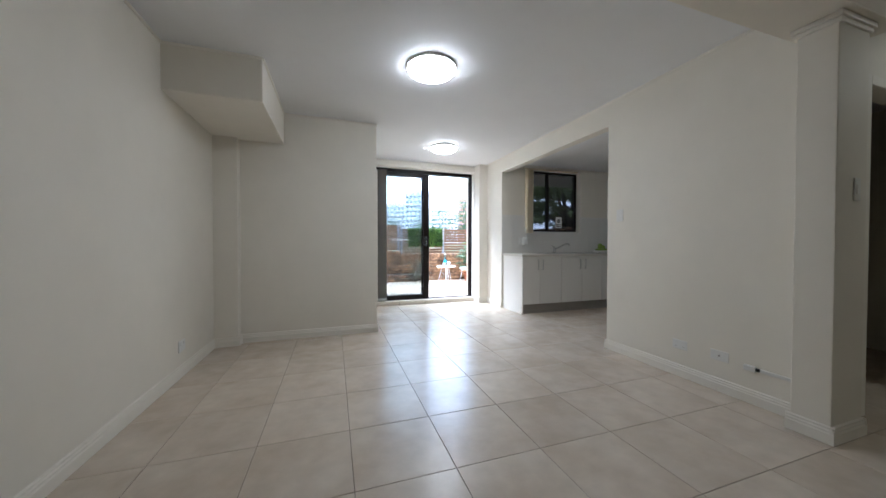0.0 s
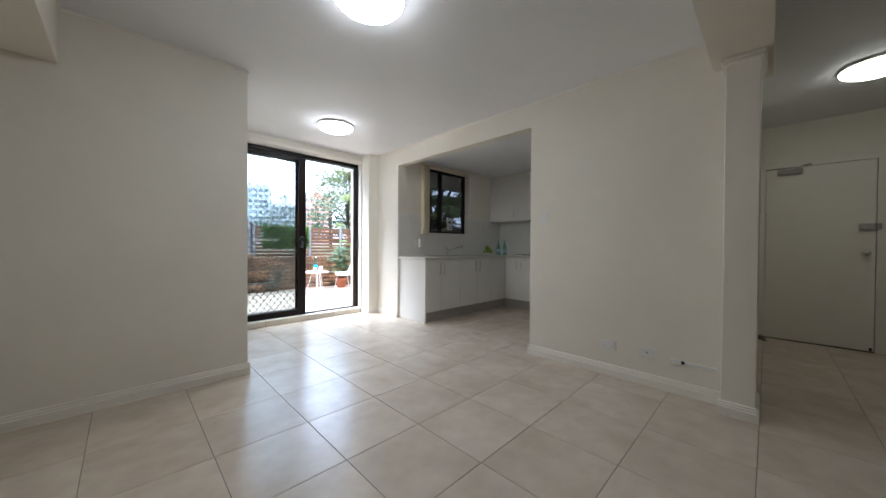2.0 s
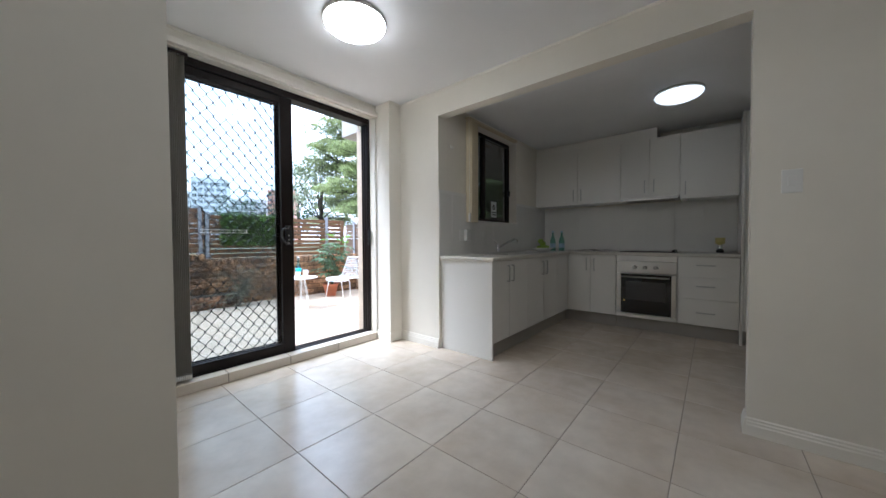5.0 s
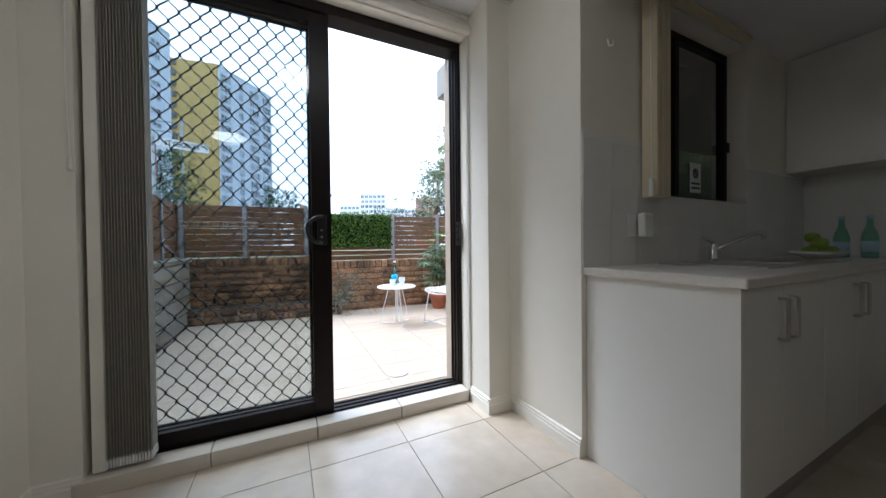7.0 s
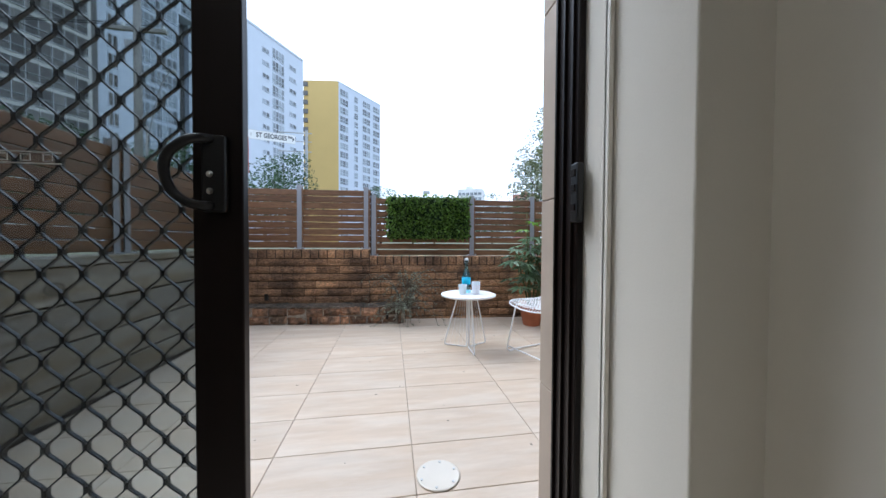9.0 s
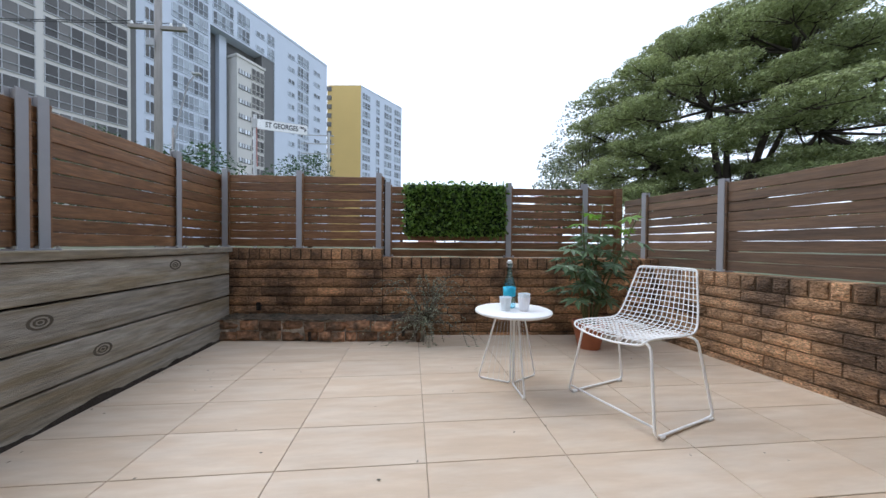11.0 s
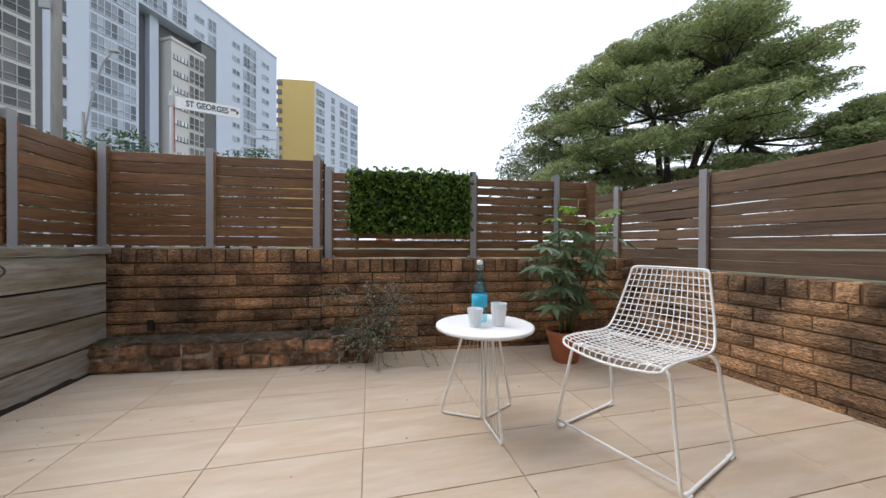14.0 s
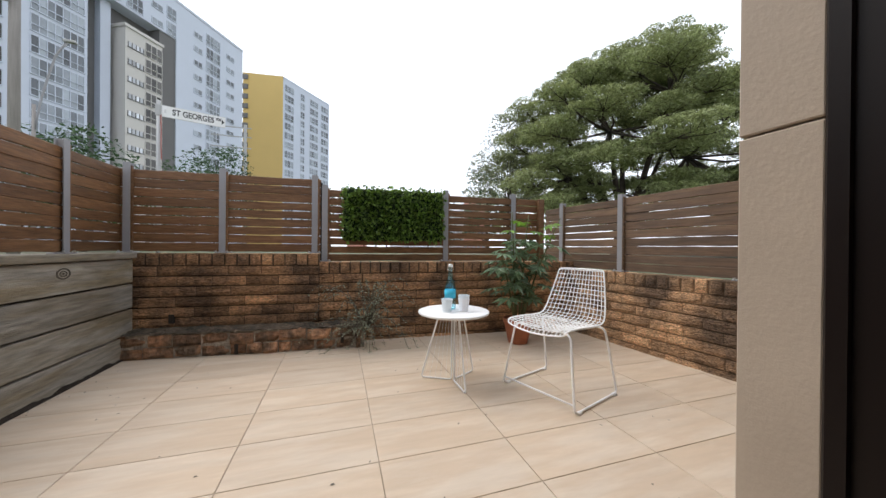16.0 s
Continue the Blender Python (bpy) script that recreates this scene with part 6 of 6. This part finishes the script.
# ---------------- trees ----------------
def foliage(name, clumps, per, size, mat, seed):
    """Leaf clumps: each a flattened dome of small leaves. clumps: (centre, radius, flatness)."""
    rg = np.random.default_rng(seed)
    vs, fs, k = [], [], 0
    for (cx, cy, cz), rad, flat in clumps:
        n = int(per * rad * rad)
        d = rg.normal(size=(n, 3))
        d[:, 2] = np.where(rg.random(n) < 0.72, np.abs(d[:, 2]), d[:, 2])
        d /= np.linalg.norm(d, axis=1)[:, None]
        rr = rad * (0.80 + 0.24 * rg.random(n) ** 0.7)
        lump = 1 + 0.16 * np.sin(d[:, 0] * 5 + cx * 3) * np.cos(d[:, 1] * 4 + cy * 2) + 0.08 * np.sin(d[:, 0] * 13 + cy * 5) * np.cos(d[:, 1] * 12 + cx * 4)
        p = d * (rr * lump)[:, None]
        p[:, 2] = np.where(p[:, 2] > 0, p[:, 2] * flat, p[:, 2] * flat * 0.45)
        p += (cx, cy, cz)
        u = rg.normal(size=(n, 3))
        u[:, 2] *= 0.5
        u /= np.linalg.norm(u, axis=1)[:, None]
        face = d * 1.1 + rg.normal(size=(n, 3)) * 0.42 + (0, 0, 0.35)
        w = np.cross(u, face)
        w /= np.linalg.norm(w, axis=1)[:, None] + 1e-9
        s = size * (0.6 + 0.8 * rg.random(n))[:, None]
        quad = np.stack([p - u * s, p + w * s * 0.42, p + u * s, p - w * s * 0.42], axis=1)
        vs.append(quad.reshape(-1, 3))
        fs.append(np.arange(k, k + 4 * n).reshape(-1, 4))
        k += 4 * n
    me = bpy.data.meshes.new(name)
    me.from_pydata(np.concatenate(vs).tolist(), [], np.concatenate(fs).tolist())
    me.materials.append(mat)
    return me


def tree(name, x, y, height, radius, crown_low, clump_n, clump_r, flat, mat, label, seed, per=240, size=0.10, lean=(0, 0), trunk_r=0.3, squash=1.0):
    rr = random.Random(seed)
    t = thing(name, pose(x, y, GZ), label, "tree")
    fork = Vector((lean[0] * 0.3, lean[1] * 0.3, crown_low * 0.75))
    part("trunk", tube(bmesh.new(), [(0, 0, -0.1), fork * 0.5 + Vector((0.1, 0, 0)), fork, fork + Vector((lean[0] * 0.3, lean[1] * 0.3, (height - crown_low) * 0.45))], [trunk_r * 1.25, trunk_r, trunk_r * 0.85, trunk_r * 0.3], 12), M_BARK, t, "dark bare trunk", True)
    clumps, limbs = [], bmesh.new()
    for k in range(clump_n):
        f = (k + 0.5) / clump_n
        az = k * 2.399 + rr.uniform(-0.3, 0.3)
        el = math.asin(min(0.97, f * 1.0 - 0.02 + rr.uniform(-0.04, 0.04))) if f > 0.02 else 0.0
        ro = radius * rr.uniform(0.72, 1.03)
        c = Vector((lean[0] * f + ro * math.cos(el) * math.cos(az), lean[1] * f + ro * math.cos(el) * math.sin(az) * squash, crown_low + (height - crown_low) * math.sin(el) * rr.uniform(0.86, 1.0)))
        cr = clump_r * rr.uniform(0.7, 1.25) * (1.0 - 0.25 * math.sin(el))
        clumps.append((tuple(c), cr, flat))
        if k % 2 == 0:
            clumps.append((tuple(fork.lerp(c, 0.68) + Vector((0, 0, 0.4))), cr * 0.85, flat))
        mid = fork.lerp(c, 0.5) + Vector((0, 0, -0.05 * radius))
        if k % 4 == 0:
            tube(limbs, [fork + Vector((0, 0, 0.1 * f)), mid, c + Vector((0, 0, -0.1))], [trunk_r * 0.4, trunk_r * 0.2, 0.02], 6)
    part("branch_work", limbs, M_BARK, t, "dark branching limbs", True)
    cr = new("crown", foliage("crown", clumps, per, size, mat, seed))
    cr.parent = t
    cr["kind"] = "stuff"
    return t


def layered_tree(name, x, y, height, radius, crown_low, mat, label, seed, pads=60, leaves=5200, size=0.05, skew=(0, 0)):
    """A wide old tree: limbs that fork twice and carry flat, cloud-like pads of fine leaves with gaps between them."""
    rr = random.Random(seed)
    rg = np.random.default_rng(seed)
    t = thing(name, pose(x, y, GZ), label, "tree")
    fork = Vector((0.1, 0.0, crown_low * 0.8))
    part("trunk", tube(bmesh.new(), [(0, 0, -0.1), (0.08, 0.02, crown_low * 0.4), fork, fork + Vector((0.2, 0.1, 1.6))], [0.52, 0.42, 0.36, 0.2], 12), M_BARK, t, "dark bare trunk", True)
    spots = []
    for k in range(pads):
        f = (k + 0.5) / pads
        az = k * 2.39996 + rr.uniform(-0.25, 0.25)
        up = f ** 0.9
        reach = radius * math.sqrt(max(0.0, 1 - (up * 0.985) ** 2.4)) * (rr.uniform(0.82, 1.04) if k % 3 else rr.uniform(0.42, 0.66))
        c = Vector((skew[0] * up + reach * math.cos(az), skew[1] * up + reach * math.sin(az), crown_low + (height - crown_low) * up * rr.uniform(0.9, 1.0)))
        spots.append((c, rr.uniform(1.1, 1.75) * (1.0 - 0.15 * up)))
    mains = []
    for k in range(9):
        az = k * 2.39996 + 0.4
        e = Vector((math.cos(az) * radius * 0.45, math.sin(az) * radius * 0.45, crown_low + (height - crown_low) * (0.25 + 0.06 * k)))
        mid = fork.lerp(e, 0.5) + Vector((0, 0, -0.25))
        part("limb", tube(bmesh.new(), [fork, fork.lerp(mid, 0.5) + Vector((0.06, 0, 0.12)), mid, e], [0.24, 0.18, 0.13, 0.07], 7), M_BARK, t, "dark bare limb", True)
        mains += [mid, e]
    twigs = bmesh.new()
    vs, fs, k0 = [], [], 0
    for c, pr in spots:
        near = min(mains, key=lambda q: (q - c).length)
        bend = near.lerp(c, 0.55) + Vector((rr.uniform(-0.25, 0.25), rr.uniform(-0.25, 0.25), -0.18))
        tube(twigs, [near, bend, c], [0.065, 0.04, 0.018], 5)
        subs = [(c, pr * 0.62)]
        for j in range(11):
            a2 = j * 2.39996 + c.x
            q = pr * math.sqrt((j + 0.6) / 11.0)
            sub = c + Vector((q * math.cos(a2), q * math.sin(a2), 0.36 * pr * (1 - (q / pr) ** 2) + rr.uniform(-0.16, 0.12)))
            subs.append((sub, pr * rr.uniform(0.24, 0.40)))
            if j % 2 == 0:
                tube(twigs, [bend.lerp(c, 0.7), (c + sub) / 2 + Vector((0, 0, -0.06)), sub], [0.022, 0.014, 0.006], 4)
        total = sum(q * q for _, q in subs)
        for sc, q in subs:
            n = int(leaves * (pr / 1.4) ** 2 * q * q / total)
            d = rg.normal(size=(n, 3))
            d[:, 2] = np.where(rg.random(n) < 0.8, np.abs(d[:, 2]), d[:, 2])
            d /= np.linalg.norm(d, axis=1)[:, None]
            rad = q * (0.35 + 0.75 * rg.random(n) ** 0.45)
            p = d * rad[:, None] * (1.0, 1.0, 0.55) + tuple(sc)
            u = rg.normal(size=(n, 3))
            u[:, 2] = u[:, 2] * 0.5 - 0.25
            u /= np.linalg.norm(u, axis=1)[:, None]
            face = d * 0.7 + rg.normal(size=(n, 3)) * 0.55 + (0, 0, 0.5)
            w = np.cross(u, face)
            w /= np.linalg.norm(w, axis=1)[:, None] + 1e-9
            s_ = size * (0.55 + 0.9 * rg.random(n))[:, None]
            vs.append(np.stack([p - u * s_, p + w * s_ * 0.40, p + u * s_, p - w * s_ * 0.40], axis=1).reshape(-1, 3))
            fs.append(np.arange(k0, k0 + 4 * n).reshape(-1, 4))
            k0 += 4 * n
    part("branch_work", twigs, M_BARK, t, "dark branching twigs", True)["kind"] = "stuff"
    me = bpy.data.meshes.new("crown")
    me.from_pydata(np.concatenate(vs).tolist(), [], np.concatenate(fs).tolist())
    me.materials.append(mat)
    cr = new("crown", me)
    cr.parent = t
    cr["kind"] = "stuff"
    return t


layered_tree("large_tree", 15.35, 18.0, 9.9, 5.9, 1.3, M_TREE, "large spreading green tree with layered crown beyond the fence", 4, pads=94, leaves=6000)
tree("sparse_tree", 10.8, 21.4, 7.8, 2.2, 2.4, 40, 0.72, 0.8, M_GUM, "sparse grey green gum tree beyond the fence", 9, per=330, size=0.075, trunk_r=0.13)
tree("dense_tree", 15.5, 34.0, 8.6, 2.3, 1.2, 34, 1.0, 0.9, M_TREE2, "dense upright dark green tree", 12, per=200, size=0.11, trunk_r=0.2)
layered_tree("round_tree", 21.4, 13.2, 5.6, 3.9, 1.0, M_TREE, "rounded green tree beyond the side fence", 15, pads=44, leaves=4200, size=0.055)
tree("small_tree", -4.6, 26.5, 6.0, 1.5, 2.2, 22, 0.75, 0.9, M_TREE2, "small dark green street tree", 17, per=260, size=0.08, trunk_r=0.12)
tree("small_tree", 0.7, 40.0, 6.2, 2.2, 2.0, 24, 0.95, 0.9, M_TREE2, "round street tree beyond the fence", 19, per=200, size=0.10, trunk_r=0.14)
for i, (x, y, h, rad) in enumerate(((-13.0, 26.0, 6.2, 2.6), (-9.6, 24.5, 5.4, 2.0), (-16.5, 25.0, 7.0, 2.8), (-7.0, 29.0, 6.0, 2.2), (5.5, 60.0, 6.5, 3.0), (9.5, 62.0, 6.0, 2.8), (16.5, 60.0, 7.5, 2.2), (19.0, 58.0, 9.0, 2.0))):
    tree("shrub_tree", x, y, h, rad, 1.2, 20, 1.1, 0.85, M_TREE2, "dark green roadside shrub tree", 30 + i, per=110, size=0.12, trunk_r=0.12)

# ---------------- patio tiles ----------------
TILES = {}


def slab_mesh(name, lx, ly, h, mat):
    key = (name, round(lx, 3), round(ly, 3))
    if key not in TILES:
        TILES[key] = as_mesh(name, bevelled(boxes((0, lx, 0, ly, -h, 0)), 0.0015), mat)
    return TILES[key]


patio = setting("pavement", boxes((-0.1, 5.3, 5.486, 8.62, -0.1, PZ - 0.004), (2.674, 5.3, 4.662, 5.486, -0.1, PZ - 0.004)), M_PJOINT, "patio of sandstone coloured tiles with dark joints", "patio")
px, py, X0, Y0_ = 0.586, 0.294, 0.745, 6.832
for i in range(-2, 8):
    for j in range(-8, 6):
        x0, y0 = X0 + i * px, Y0_ + j * py
        x1, y1 = min(x0 + px, 5.2), min(y0 + py, 8.6)
        a, c = max(x0, 0.0), max(y0, 4.68)
        if a < 2.69 and c < 5.505:
            if x1 > 2.69 + 0.06:
                a = 2.69
            elif y1 > 5.51 + 0.02:
                c = 5.512
            else:
                continue
            if a < 2.69 and c < 5.505:
                continue
        if x1 - a > 0.05 and y1 - c > 0.03:
            piece("tile", slab_mesh("tile", x1 - a - 0.0035, y1 - c - 0.0035, 0.02, M_PATIO), patio, a + 0.00175, c + 0.00175, PZ)

# ---------------- interior floor tiles ----------------
floor = setting("floor", boxes((-1.5, 5.25, -3.25, 5.45, -0.2, -0.003)), M_GROUT, "cream glazed floor tiles with dark grout", "floor")
ptx, pty, FX0, FY0_ = 0.470, 0.4845, 0.40, 1.563
for i in range(-4, 11):
    for j in range(-10, 8):
        x0, y0 = FX0 + i * ptx, FY0_ + j * pty
        a, c, x1, y1 = max(x0, -1.42), max(y0, -3.2), min(x0 + ptx, 5.16), min(y0 + pty, 5.30)
        if x1 - a > 0.03 and y1 - c > 0.03:
            piece("tile", slab_mesh("floor_tile", x1 - a - 0.003, y1 - c - 0.003, 0.01, M_TILE), floor, a + 0.0015, c + 0.0015, 0)
